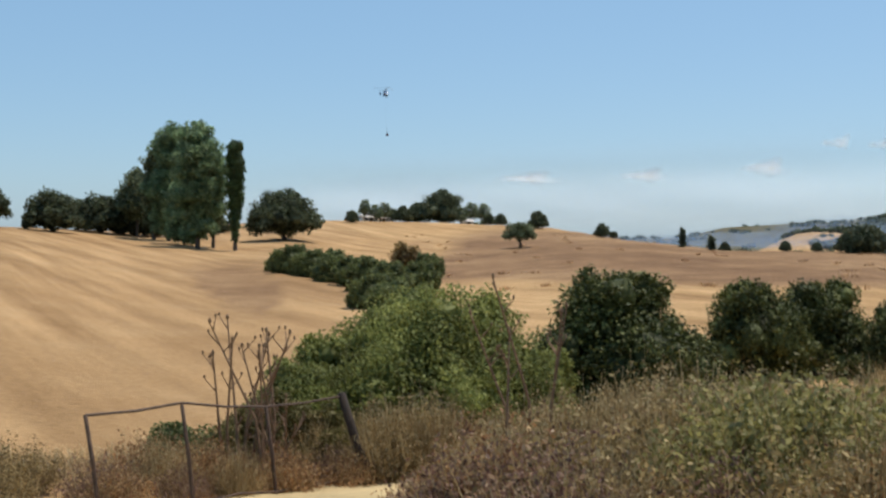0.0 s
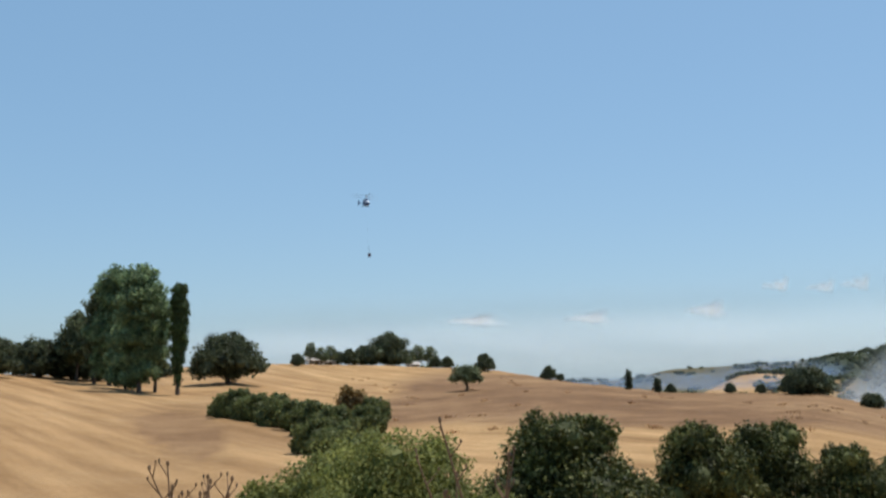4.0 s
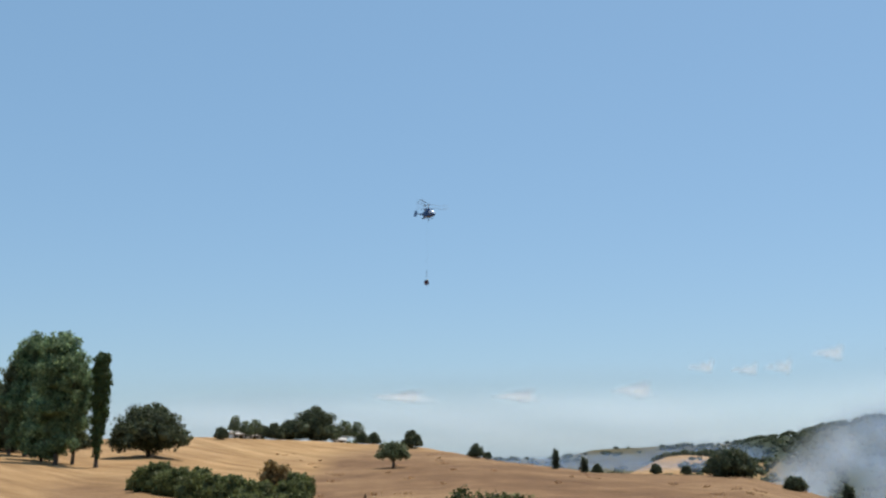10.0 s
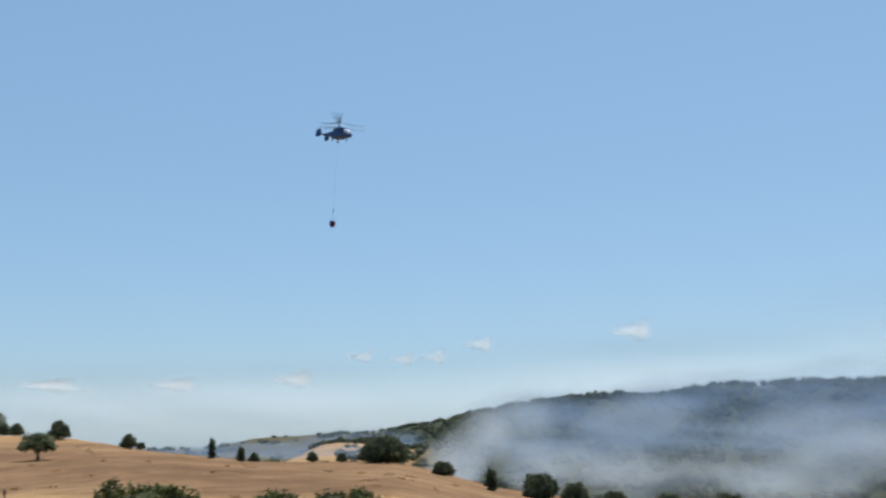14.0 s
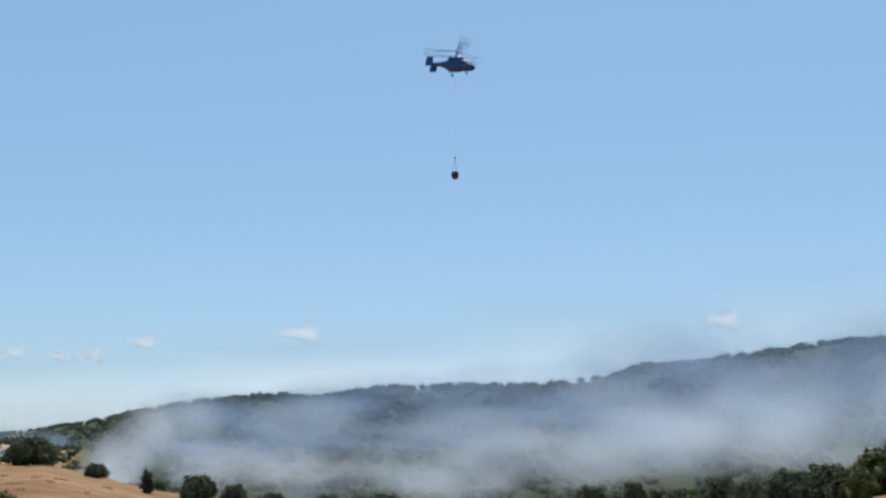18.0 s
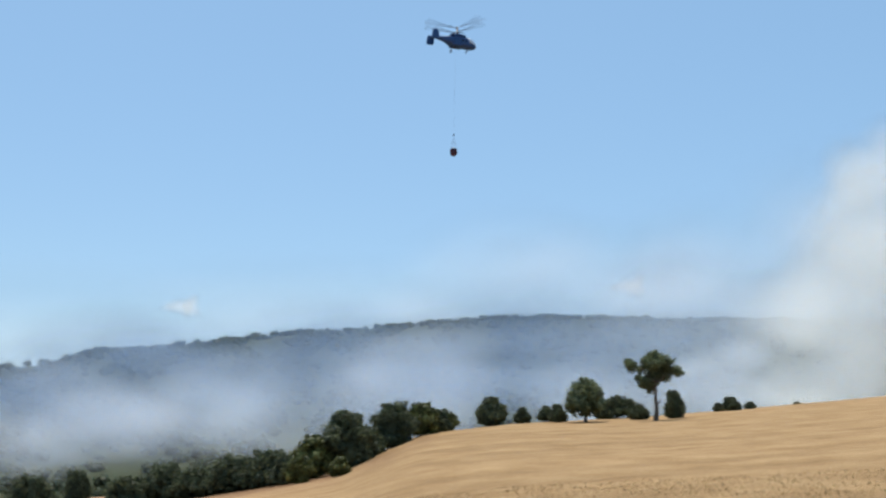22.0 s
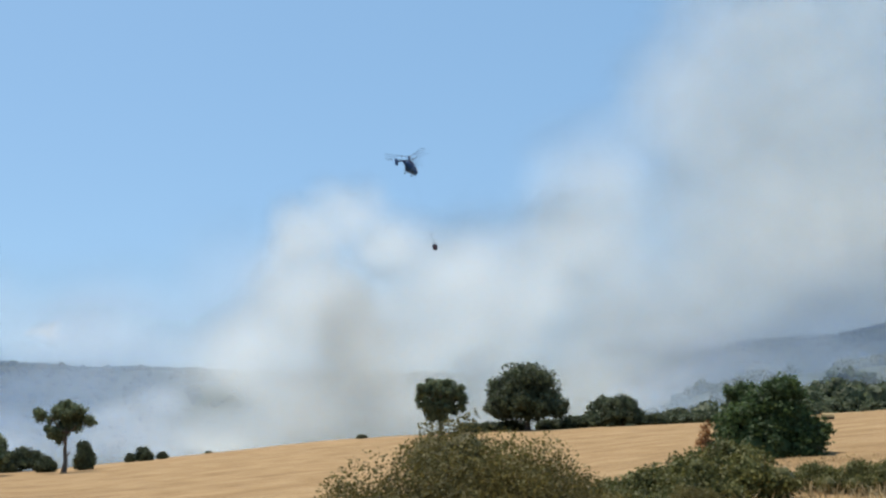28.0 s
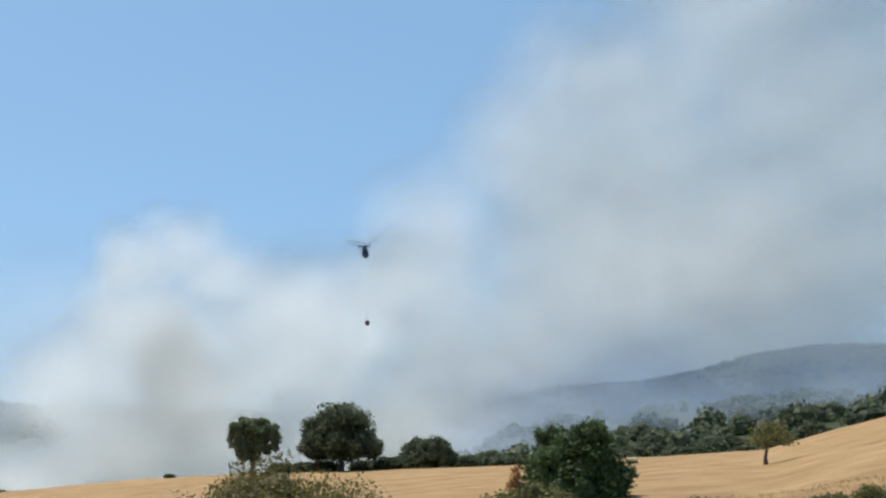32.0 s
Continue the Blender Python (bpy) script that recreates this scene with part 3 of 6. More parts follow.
def bush(seed, name, w, h, leaf, count, size, label, core=0.68, n=7, deep=0.8, sub=9, spread=0.42, tops=3):
    """A dense bush that starts at the ground, on a few short stems."""
    rng = random.Random(seed)
    t = thing(name, label, "bush")
    stems = []
    for k in range(5):
        a = 6.28 * k / 5 + rng.random()
        e = Vector((math.cos(a) * w * 0.22, math.sin(a) * w * 0.22, h * 0.6))
        stems.append(tube([Vector((e.x * 0.15, e.y * 0.15, -0.15)), e * 0.5, e], [0.02 * h, 0.014 * h, 0.006 * h], 6))
    v, f = joined(stems)
    part("rootstock", mesh_from("rootstock", v, f, BARK, True), BARK, t)
    blobs = [(0, 0, h * 0.45, w * 0.42, w * 0.42 * deep, h * 0.5)]
    for k in range(n):
        a = 6.28 * (k + rng.random() * 0.5) / n
        rad = w * rng.uniform(0.14, 0.2)
        d = w * 0.5 - rad
        zz = rng.uniform(0.14, 0.52) * h
        blobs.append((d * math.cos(a), d * math.sin(a) * deep, zz, rad, rad, min(rad * 1.2, max(zz, 0.2 * h))))
    for k in range(tops):
        rad = min(w * 0.15, h * 0.2)
        blobs.append((w * rng.uniform(-0.2, 0.2), w * rng.uniform(-0.15, 0.15), h - rad * 0.9, rad, rad, rad))
    part("foliage", crown_mesh("foliage", seed, blobs, count, size, leaf, core, sub, spread), leaf, t)
    return t


def stand(ob, turn, r, scale=1.0, spin=0.0, sink=0.08, wide=None):
    p = ring_point(turn, r, -sink)
    wide = scale if wide is None else wide
    ob.matrix_basis = pose(p.x, p.y, p.z, 0, 0, spin) @ Matrix.Diagonal((wide, wide, scale, 1))
    return ob


def again(ob, turn, r, scale=1.0, spin=0.0, sink=0.08, wide=None, label=""):
    p = ring_point(turn, r, -sink)
    wide = scale if wide is None else wide
    c = copy_thing(ob, Matrix.Identity(4))
    c.matrix_basis = pose(p.x, p.y, p.z, 0, 0, spin) @ Matrix.Diagonal((wide, wide, scale, 1))
    if label:
        tagged(c, label)
    return c


# the farmstead's trees on the left rise
stand(poplar(11, "poplar", 7.0, 14.6, POPLAR_LEAF, 26000, 0.18, "tall full poplar in a dense green clump", 0.55, 0.1, 0.5, 0.3), 12.25, 131)
stand(poplar(12, "poplar", 6.6, 15.0, POPLAR_LEAF, 24000, 0.18, "tall full poplar in a dense green clump", 0.55, 0.1, 0.52, 0.3), 13.65, 147)
stand(poplar(13, "poplar", 4.6, 12.0, PALE_LEAF, 9000, 0.18, "paler feathery poplar at the edge of the clump", 0.3, 0.14, 0.6, 0.4), 14.35, 150)
stand(poplar(14, "poplar", 5.6, 8.6, POPLAR_LEAF, 15000, 0.18, "lower dark poplar at the foot of the clump", 0.6), 12.9, 138)
stand(poplar(15, "poplar", 4.0, 11.2, PALE_LEAF, 6000, 0.18, "thin pale poplar beside the dense clump", 0.25, 0.16, 0.6, 0.4), 11.5, 136)
stand(poplar(16, "slim_poplar", 2.55, 12.6, YOUNG_LEAF, 15000, 0.13, "slender dark columnar poplar standing alone", 0.7, 0.13, 0.62, 0.05), 10.42, 129)
stand(oak(17, "pale_tree", 6.4, 9.6, 2.0, PALE_LEAF, 8500, 0.2, 6, 0.2, core=0.3, label="grey-green broadleaf tree behind the poplars"), 15.15, 156)
OAK_A = stand(oak(21, "oak", 11.0, 7.0, 0.75, OLIVE_LEAF, 26000, 0.2, 7, 0.34, label="broad dark oak with a low round crown on the field's edge"), 8.0, 152)
OAK_B = stand(oak(22, "oak", 7.6, 5.4, 0.4, OLIVE_LEAF, 11000, 0.22, 5, 0.26, label="round dark oak on the rise"), 19.1, 146)
again(OAK_A, 22.8, 150, 0.95, 140)
again(OAK_B, 16.9, 158, 1.0, 70, wide=1.1)
again(OAK_B, 15.2, 160, 0.78, 200, wide=1.0)
again(OAK_B, 14.2, 158, 0.7, 120)
again(OAK_B, 17.9, 166, 0.85, 20)
again(OAK_B, 11.2, 176, 0.5, 260)
# tree group and single trees on the middle rise
SMALL = stand(oak(23, "small_oak", 4.3, 3.5, 0.15, OLIVE_LEAF, 6000, 0.16, 4, 0.16, label="small round dark oak on the grassy rise"), 4.6, 209, 0.7)
BIG_G = stand(oak(24, "oak", 12.0, 7.3, 0.2, OLIVE_LEAF, 19000, 0.22, 6, 0.3, label="large dark oak in the group on the hilltop"), 0.05, 232)
again(BIG_G, 1.3, 234, 0.62, 90, wide=0.5)
again(SMALL, 2.0, 228, 1.0, 40)
again(SMALL, 2.55, 230, 0.85, 300)
again(SMALL, -2.35, 230, 0.75, 240)
THIN = stand(oak(25, "thin_tree", 4.0, 5.0, 0.9, PALE_LEAF, 1900, 0.16, 5, 0.14, core=0.0, label="thin pale tree with a see-through crown"), -2.05, 234)
again(THIN, 3.95, 224, 0.95, 60, wide=0.8)
again(THIN, 3.45, 224, 0.75, 150, wide=0.75)
again(THIN, 3.2, 222, 0.5, 40)
again(THIN, -1.0, 225, 0.42, 80)
again(THIN, 2.95, 225, 0.84, 250)
again(THIN, -1.45, 238, 1.05, 310)
again(SMALL, -2.9, 228, 0.75, 100)
stand(oak(26, "lone_olive", 4.5, 3.5, 1.2, PALE_LEAF, 4200, 0.15, 6, 0.19, core=0.35, label="small grey-green olive tree on the brown slope"), -3.9, 139, 0.95, wide=1.05)
again(SMALL, -4.81, 196, 0.95, 20)
again(SMALL, -8.0, 172, 0.66, 60)
again(SMALL, -8.6, 174, 0.35, 160)
TALL_S = stand(poplar(27, "slim_shrub", 1.3, 2.7, OLIVE_LEAF, 900, 0.16, "small narrow dark juniper on the far field's edge", 0.65, 0.04), -11.95, 152)
again(TALL_S, -13.35, 150, 0.72, 40, wide=1.1)
again(SMALL, -14.0, 156, 0.4, 80)
again(SMALL, -16.85, 150, 0.42, 0)
again(SMALL, -18.3, 149, 0.38, 120, label="small dry olive-brown bush on the far field's edge")
CLUMP = stand(bush(28, "wide_bush", 5.6, 3.1, OLIVE_LEAF, 5200, 0.2, "wide dark bush on the brow of the field"), -20.5, 137, 1.1, wide=1.05)
again(SMALL, -19.6, 139, 0.7, 50)
again(CLUMP, -23.35, 124, 0.52, 30)
again(TALL_S, -25.7, 112, 0.85, 0, wide=1.2)
again(CLUMP, -28.1, 108, 0.78, 100, wide=0.72)
again(CLUMP, -29.85, 107, 0.62, 220, wide=0.55)
again(CLUMP, -31.8, 104, 0.5, 20)
for k, (turn, r, s) in enumerate(((-34.5, 100, 0.6), (-37.2, 104, 0.7), (-40.5, 98, 0.55), (-43.2, 100, 0.62), (-45.2, 96, 0.5))):
    again(CLUMP, turn, r, s, 50 * k)
# bushes along the gully below the rise
GULLY = stand(bush(31, "gully_bush", 3.6, 2.2, GULLY_LEAF, 9500, 0.1, "dense green bush in the gully"), 7.6, 82)
for k, (turn, r, s) in enumerate(((6.6, 80, 0.95), (5.5, 77, 1.05), (4.5, 73, 0.95), (3.6, 68, 1.0), (2.7, 62, 0.95), (3.5, 54, 0.8), (2.4, 46, 0.85), (1.6, 37, 0.8), (2.6, 33, 0.62), (8.4, 85, 0.62), (1.2, 66, 0.9))):
    again(GULLY, turn, r, s, 65 * k + 20)
stand(bush(32, "dry_shrub", 3.0, 2.6, BRAMBLE_LEAF, 2600, 0.15, "half-dry brownish shrub above the gully", 0.4), 1.9, 92)
again(GULLY, 0.75, 88, 0.85, 130)
# dark bushes beyond the thicket
stand(bush(41, "dark_bush", 3.6, 2.9, BUSH_LEAF, 70000, 0.042, "big rounded dark evergreen bush", 0.58, 14, 0.9, 26, 0.3, 4), -9.0, 21.0, 1.0, wide=1.12)
DB = stand(bush(42, "dark_bush", 3.1, 2.35, BUSH_LEAF, 32000, 0.047, "rounded dark evergreen bush", 0.56, 10, 0.9, 26, 0.3, 6), -15.4, 27.0)
again(DB, -18.3, 28.5, 0.98, 130)
again(DB, -22.0, 27.5, 0.80, 60, wide=0.78)
again(DB, -24.2, 29.0, 0.72, 200, wide=0.72)
again(DB, -27.2, 28.0, 0.66, 300, wide=0.85)
again(DB, -30.5, 29.5, 0.68, 30, wide=0.95)
again(DB, -5.3, 21.5, 0.62, 250, wide=0.55)
# the bright green bush above the fence
stand(bush(43, "green_bush", 4.2, 2.7, WILLOW_LEAF, 100000, 0.032, "soft bright green willow-like bush behind the fence", 0.5, 8, 0.9, 30, 0.3), 0.2, 16.6)
WB = stand(bush(44, "green_bush", 2.3, 2.0, WILLOW_LEAF, 40000, 0.032, "soft green bush behind the fence", 0.5, 7, 0.9, 24, 0.3), 4.8, 16.2)
again(WB, -3.0, 17.6, 1.0, 80)
again(WB, 3.4, 19.0, 1.2, 200)
again(WB, 7.2, 15.4, 0.82, 300)
again(WB, -4.6, 18.4, 0.85, 150)
# hedge that climbs the valley's edge to the right-hand field
for k, (turn, r, s, wd) in enumerate(((-47.5, 104, 1.0, 0.75), (-49.5, 106, 1.0, 0.5), (-52.0, 100, 0.75, 0.9), (-53.6, 100, 1.0, 0.8), (-55.3, 97, 0.85, 0.8), (-57.0, 95, 0.95, 0.9), (-58.6, 92, 0.95, 0.8))):
    again(CLUMP, turn, r, s, 70 * k, wide=wd)
HEDGE_BIG = stand(bush(45, "hedge_bush", 5.4, 4.6, OLIVE_LEAF, 13000, 0.15, "tall dark bush in the hedge beside the stubble field"), -62.3, 92, 1.05, wide=1.05)
again(HEDGE_BIG, -64.7, 97, 0.86, 130, wide=0.8)
HB = stand(bush(46, "hedge_bush", 4.2, 3.4, BUSH_LEAF, 10000, 0.14, "green bush in the hedge beside the stubble field"), -60.6, 90)
again(HB, -65.9, 102, 0.85, 60)
again(HB, -66.2, 103, 0.85, 200)
again(HB, -60.0, 84, 0.62, 100)
again(HB, -62.0, 82, 0.45, 10)
again(HB, -67.4, 108, 0.55, 90)
SHRUB = stand(bush(47, "field_shrub", 4.4, 3.0, OLIVE_LEAF, 8000, 0.16, "ragged dark shrub on the brow of the stubble field", 0.6, 9, 0.8, 14, 0.34, 5), -69.6, 110, 0.95, wide=0.85)
again(SHRUB, -71.1, 113, 0.55, 130, wide=0.45)
again(SHRUB, -75.2, 121, 0.72, 200)
again(SHRUB, -76.9, 117, 0.55, 320)
again(SHRUB, -78.6, 117, 0.95, 40, wide=0.62)
again(SHRUB, -66.9, 106, 0.75, 250)
again(SHRUB, -63.4, 95, 0.9, 20)
again(SHRUB, -59.4, 88, 0.75, 100)
again(SHRUB, -57.8, 93, 0.8, 170)
again(SHRUB, -56.0, 95, 0.75, 290)
again(SHRUB, -54.4, 98, 0.7, 60)
again(SHRUB, -72.9, 114, 0.62, 80, wide=0.5)
again(SMALL, -72.3, 116, 0.5, 200)
again(SMALL, -75.8, 122, 0.75, 100)
again(SMALL, -76.4, 124, 0.62, 30)
stand(oak(51, "field_oak", 4.6, 4.6, 0.5, PALE_LEAF, 7500, 0.15, 5, 0.17, core=0.55, label="small rounded oak on the stubble field's brow"), -74.25, 112)
LONE = [(0.3, 0, 5.5, 1.35, 1.3, 1.0), (0.0, 0.3, 6.3, 0.75, 0.8, 0.5), (1.3, -0.2, 5.8, 0.8, 0.8, 0.6), (-2.25, 0.1, 5.4, 0.75, 0.8, 0.8), (-1.3, 0.2, 5.0, 0.5, 0.6, 0.4), (1.9, 0.1, 4.8, 0.9, 0.8, 0.42), (2.6, 0.2, 4.55, 0.45, 0.5, 0.25), (0.4, 0.5, 4.5, 1.2, 1.1, 0.7), (-0.9, -0.4, 3.7, 0.85, 0.8, 0.75), (-0.1, 0.1, 3.6, 0.6, 0.6, 0.6), (-1.5, 0, 4.2, 0.5, 0.5, 0.4), (-0.4, 0, 2.9, 0.4, 0.4, 0.4)]
CUP = [(-1.8, 0, 4.5, 1.3, 1.2, 1.3), (1.9, 0.2, 4.4, 1.35, 1.2, 1.4), (0, 0, 4.9, 1.8, 1.6, 1.3), (-0.6, 0.5, 5.7, 1.0, 1.0, 0.7), (0.9, 0.3, 5.6, 0.9, 0.9, 0.6), (-1.4, -0.3, 3.2, 1.1, 1.0, 1.1), (0.1, 0, 3.2, 1.4, 1.3, 1.3), (2.6, 0, 3.2, 0.6, 0.6, 1.0), (1.5, 0.2, 2.9, 0.8, 0.8, 0.9), (-0.9, 0.1, 2.0, 0.85, 0.8, 0.9), (0.3, 0, 1.8, 0.75, 0.7, 0.8)]
stand(oak(52, "field_oak", 5.7, 6.9, 2.2, PALE_LEAF, 9000, 0.15, 7, 0.24, core=0.4, label="lone oak with a bare forked trunk on the stubble field", lumps=LONE, sub=10, spread=0.5), -77.68, 112, spin=-77.7)
again(SHRUB, -81.3, 127, 0.52, 90, wide=0.62)
again(SHRUB, -82.2, 128, 0.28, 190, wide=0.4)
again(SHRUB, -80.7, 127, 0.35, 10, wide=0.35)
again(CLUMP, -91.9, 130, 0.16, 0, wide=0.3)
again(CLUMP, -84.4, 131, 0.12, 0, wide=0.2)
# oaks on the skyline of the right-hand field
stand(oak(53, "field_oak", 6.9, 6.6, 1.2, PALE_LEAF, 14000, 0.16, 7, 0.3, core=0.5, label="olive-green oak on the field's skyline", lumps=CUP, sub=12, spread=0.42), -95.85, 128, spin=-95.8)
stand(oak(54, "field_oak", 10.0, 7.9, 1.1, OLIVE_LEAF, 22000, 0.21, 7, 0.34, core=0.55, n=8, label="broad dark oak on the field's skyline"), -100.2, 129)
again(OAK_B, -104.9, 131, 0.7, 10, wide=0.72)
for k, (turn, s, wd) in enumerate(((-97.3, 0.4, 0.7), (-98.4, 0.45, 0.7), (-99.4, 0.42, 0.8), (-101.4, 0.45, 0.8), (-102.6, 0.5, 0.8), (-103.4, 0.55, 0.7), (-106.4, 0.45, 0.8), (-107.8, 0.4, 0.8), (-109.3, 0.4, 0.8), (-110.8, 0.42, 0.9))):
    again(CLUMP, turn, 131 + 3 * (k % 2), s, 80 * k, wide=wd)
stand(oak(55, "leaning_tree", 5.0, 4.3, 1.5, MARGIN_LEAF, 1700, 0.12, 7, 0.2, (-0.8, -0.3), 0.0, 6, "low leaning tree with a thin brownish crown"), -120.95, 75.5, 0.7)
WOOD_OAK = stand(oak(56, "wood_oak", 7.6, 5.4, 0.2, OLIVE_LEAF, 4200, 0.32, 4, 0.26, label="dark oak at the edge of the wood behind the field"), -104.1, 158)
for k in range(26):
    again(WOOD_OAK, -104.5 - 0.78 * k, 150 + 11 * (k % 4), 0.42 + 0.06 * (k % 5), 47 * k, 0.9, wide=0.95)
# the near oak and brambles by the viewpoint's right
stand(bush(61, "young_oak", 3.9, 3.5, YOUNG_LEAF, 38000, 0.065, "dense dark green young oak at the edge of the stubble", 0.6, 9, 0.9, 22, 0.32, 5), -111.95, 42, 1.0, sink=0.75, wide=1.26)
stand(bush(62, "dry_shrub", 0.9, 1.5, DRY_LEAF, 900, 0.07, "small russet dry shrub beside the young oak", 0.0), -108.9, 41)
stand(bush(63, "bramble_bush", 3.9, 2.35, NEAR_BRAMBLE, 150000, 0.019, "big half-dry bramble bush with green and brown leaves", 0.5, 13, 0.9, 34, 0.24, 2), -97.3, 11.0)
BR = stand(bush(64, "bramble_bush", 1.9, 1.25, NEAR_BRAMBLE, 40000, 0.019, "low half-dry bramble in the field margin", 0.4), -103.2, 12.2)
again(BR, -92.6, 11.6, 0.75, 70)
HEDGE = stand(bush(65, "hedge_shrub", 1.9, 0.75, MARGIN_LEAF, 12000, 0.03, "low green shrub in the overgrown field margin", 0.55), -106.5, 19.5)
for k in range(13):
    again(HEDGE, -104.0 - 1.95 * k, 20.5 + 1.2 * k if k < 4 else 25.2 + 0.5 * (k % 3), (1.4 if k < 4 else 0.78) + 0.09 * (k % 4), 73 * k)
for k in range(3):
    again(BR, -103.0 - 2.6 * k, 18.0 + 1.1 * (k % 2), 0.5 + 0.08 * (k % 3), 51 * k)


# ---- wooded far slopes and plain ----
def tree_cloud(rng, x, y, z, s, flat, count):
    """Crowns seen from afar: each one a small heart with a ragged cover of leaf clumps."""
    k = len(x)
    d = rng.normal(size=(k, count, 3))
    d /= np.linalg.norm(d, axis=2)[..., None]
    d[..., 2] = np.abs(d[..., 2]) * 1.1 - 0.25
    form = np.stack([s, s, s * flat], -1)[:, None]
    c = np.stack([x, y, z + s * flat * 0.45], -1)[:, None] + d * form * rng.uniform(0.7, 1.08, (k, count, 1))
    n = d + rng.normal(size=(k, count, 3)) * 0.6
    u = np.cross(n, rng.normal(size=(k, count, 3)))
    u /= np.linalg.norm(u, axis=2)[..., None]
    v = np.cross(n, u)
    v /= np.linalg.norm(v, axis=2)[..., None]
    w = (s * 1.5 / math.sqrt(count))[:, None, None] * rng.uniform(0.6, 1.4, (k, count, 1))
    q = np.stack([c - u * w, c - v * w * 0.7, c + u * w, c + v * w * 0.7], 2).reshape(-1, 3)
    f = np.arange(k * count * 4).reshape(-1, 4)
    f = np.concatenate([f[:, [0, 1, 2]], f[:, [0, 2, 3]]])
    v0, f0 = ico(1)
    h = v0[None] * (1 + rng.normal(size=(k, len(v0), 1)) * 0.15) * form * 0.72 + np.stack([x, y, z + s * flat * 0.4], -1)[:, None]
    g = (f0[None] + (np.arange(k) * len(v0))[:, None, None]).reshape(-1, 3)
    return np.concatenate([q, h.reshape(-1, 3)]), np.concatenate([f, g + len(q)])


def build_woods():
    """Scrub oaks and pines over the far hills."""
    rng = np.random.default_rng(7)
    n = 11000
    turn = rng.uniform(-131, -18, n)
    r = np.interp(turn, FAR_BEAR, FAR_AT) * np.sqrt(rng.uniform(0.03, 1.06, n))
    keep = (r > np.where(turn < -104, 175, 330)) & (np.sin(turn * 1.7 + r * 0.011) + np.sin(turn * 0.6 - r * 0.02) + rng.normal(size=n) * 0.7 > -0.75)
    turn, r = turn[keep], r[keep]
    a = np.radians(turn)
    x, y = -r * np.sin(a), r * np.cos(a)
    z = land_heights(x, y)
    s = rng.uniform(1.8, 4.4, len(x))
    flat = rng.uniform(0.6, 1.0, len(x))
    for name, pick, count in (("near_woods", r < 470, 70), ("hill_woods", r >= 470, 20)):
        v, f = tree_cloud(rng, x[pick], y[pick], z[pick], s[pick], flat[pick], count)
        tagged(new(name, mesh_from(name, v, f, OLIVE_LEAF)), "dark scrub oak woods over the smoky hills", "woods", kind="stuff")
    t = np.concatenate([rng.uniform(-20.5, -16.8, 60), rng.uniform(-21.5, -12.5, 26)])
    r = np.concatenate([rng.uniform(800, 835, 60), rng.uniform(560, 700, 26)])
    x, y = -r * np.sin(np.radians(t)), r * np.cos(np.radians(t))
    v, f = tree_cloud(rng, x, y, land_heights(x, y), rng.uniform(2.2, 4.6, 86), np.full(86, 0.6), 30)
    tagged(new("knoll_hedge", mesh_from("knoll_hedge", v, f, OLIVE_LEAF)), "dark hedges along a distant stubble hill", "woods", kind="stuff")
    n = 190
    turn, r = rng.uniform(-24, 2, n), rng.uniform(300, 2600, n)
    a = np.radians(turn)
    x, y = -r * np.sin(a), r * np.cos(a)
    s = rng.uniform(1.5, 3.6, n) * (1 + r / 1600)
    v, f = tree_cloud(rng, x, y, land_heights(x, y), s * 1.4, np.full(n, 0.5), 24)
    tagged(new("plain_trees", mesh_from("plain_trees", v, f, OLIVE_LEAF)), "scattered dark trees and hedges on the distant plain", "woods", kind="stuff")


build_woods()


# ---- dry grass and weeds round the viewpoint ----
def blades(rng, x, y, height, width, lean=0.35):
    """Bent grass blades: three-cornered strips of two pieces."""
    n = len(x)
    z = land_heights(x, y) + bumps(x, y) - 0.02
    a = rng.uniform(0, 6.283, n)
    b = rng.uniform(0, 6.283, n)
    h = height * rng.uniform(0.5, 1.3, n)
    w = width * rng.uniform(0.6, 1.4, n)
    l = h * rng.uniform(0.05, lean * 2, n)
    base = np.stack([x, y, z], -1)
    side = np.stack([np.cos(a), np.sin(a), np.zeros(n)], -1) * w[:, None]
    over = np.stack([np.cos(b), np.sin(b), np.zeros(n)], -1) * l[:, None]
    up = np.array([0, 0, 1.0]) * h[:, None]
    mid = base + up * 0.6 + over * 0.35
    tip = base + up + over
    v = np.stack([base - side, base + side, mid + side * 0.7, mid - side * 0.7, tip + side * 0.15, tip - side * 0.15], 1)
    i = np.arange(n)[:, None] * 6
    f = np.concatenate([i + np.array([0, 1, 2, 3]), i + np.array([3, 2, 4, 5])], 0)
    return v.reshape(-1, 3), f


def scatter(rng, n, t0, t1, r0, r1, clump=0.0):
    turn = rng.uniform(t0, t1, n)
    r = np.sqrt(rng.uniform(r0 * r0, r1 * r1, n))
    a = np.radians(turn)
    x, y = -r * np.sin(a), r * np.cos(a)
    if clump:
        keep = np.sin(x * 2.1 + 1.0) * np.cos(y * 1.7) + np.sin(x * 0.9 - y * 1.3) + rng.normal(size=n) * 0.5 > clump
        x, y = x[keep], y[keep]
    return x, y


def off_track(x, y, clear):
    """Keeps what stands off the dirt track."""
    a, b = np.array([-8.6, -1.6]), np.array([1.3, 14.7])
    d = (b - a) / np.linalg.norm(b - a)
    off = (x - a[0]) * d[1] - (y - a[1]) * d[0]
    return np.abs(off) > clear


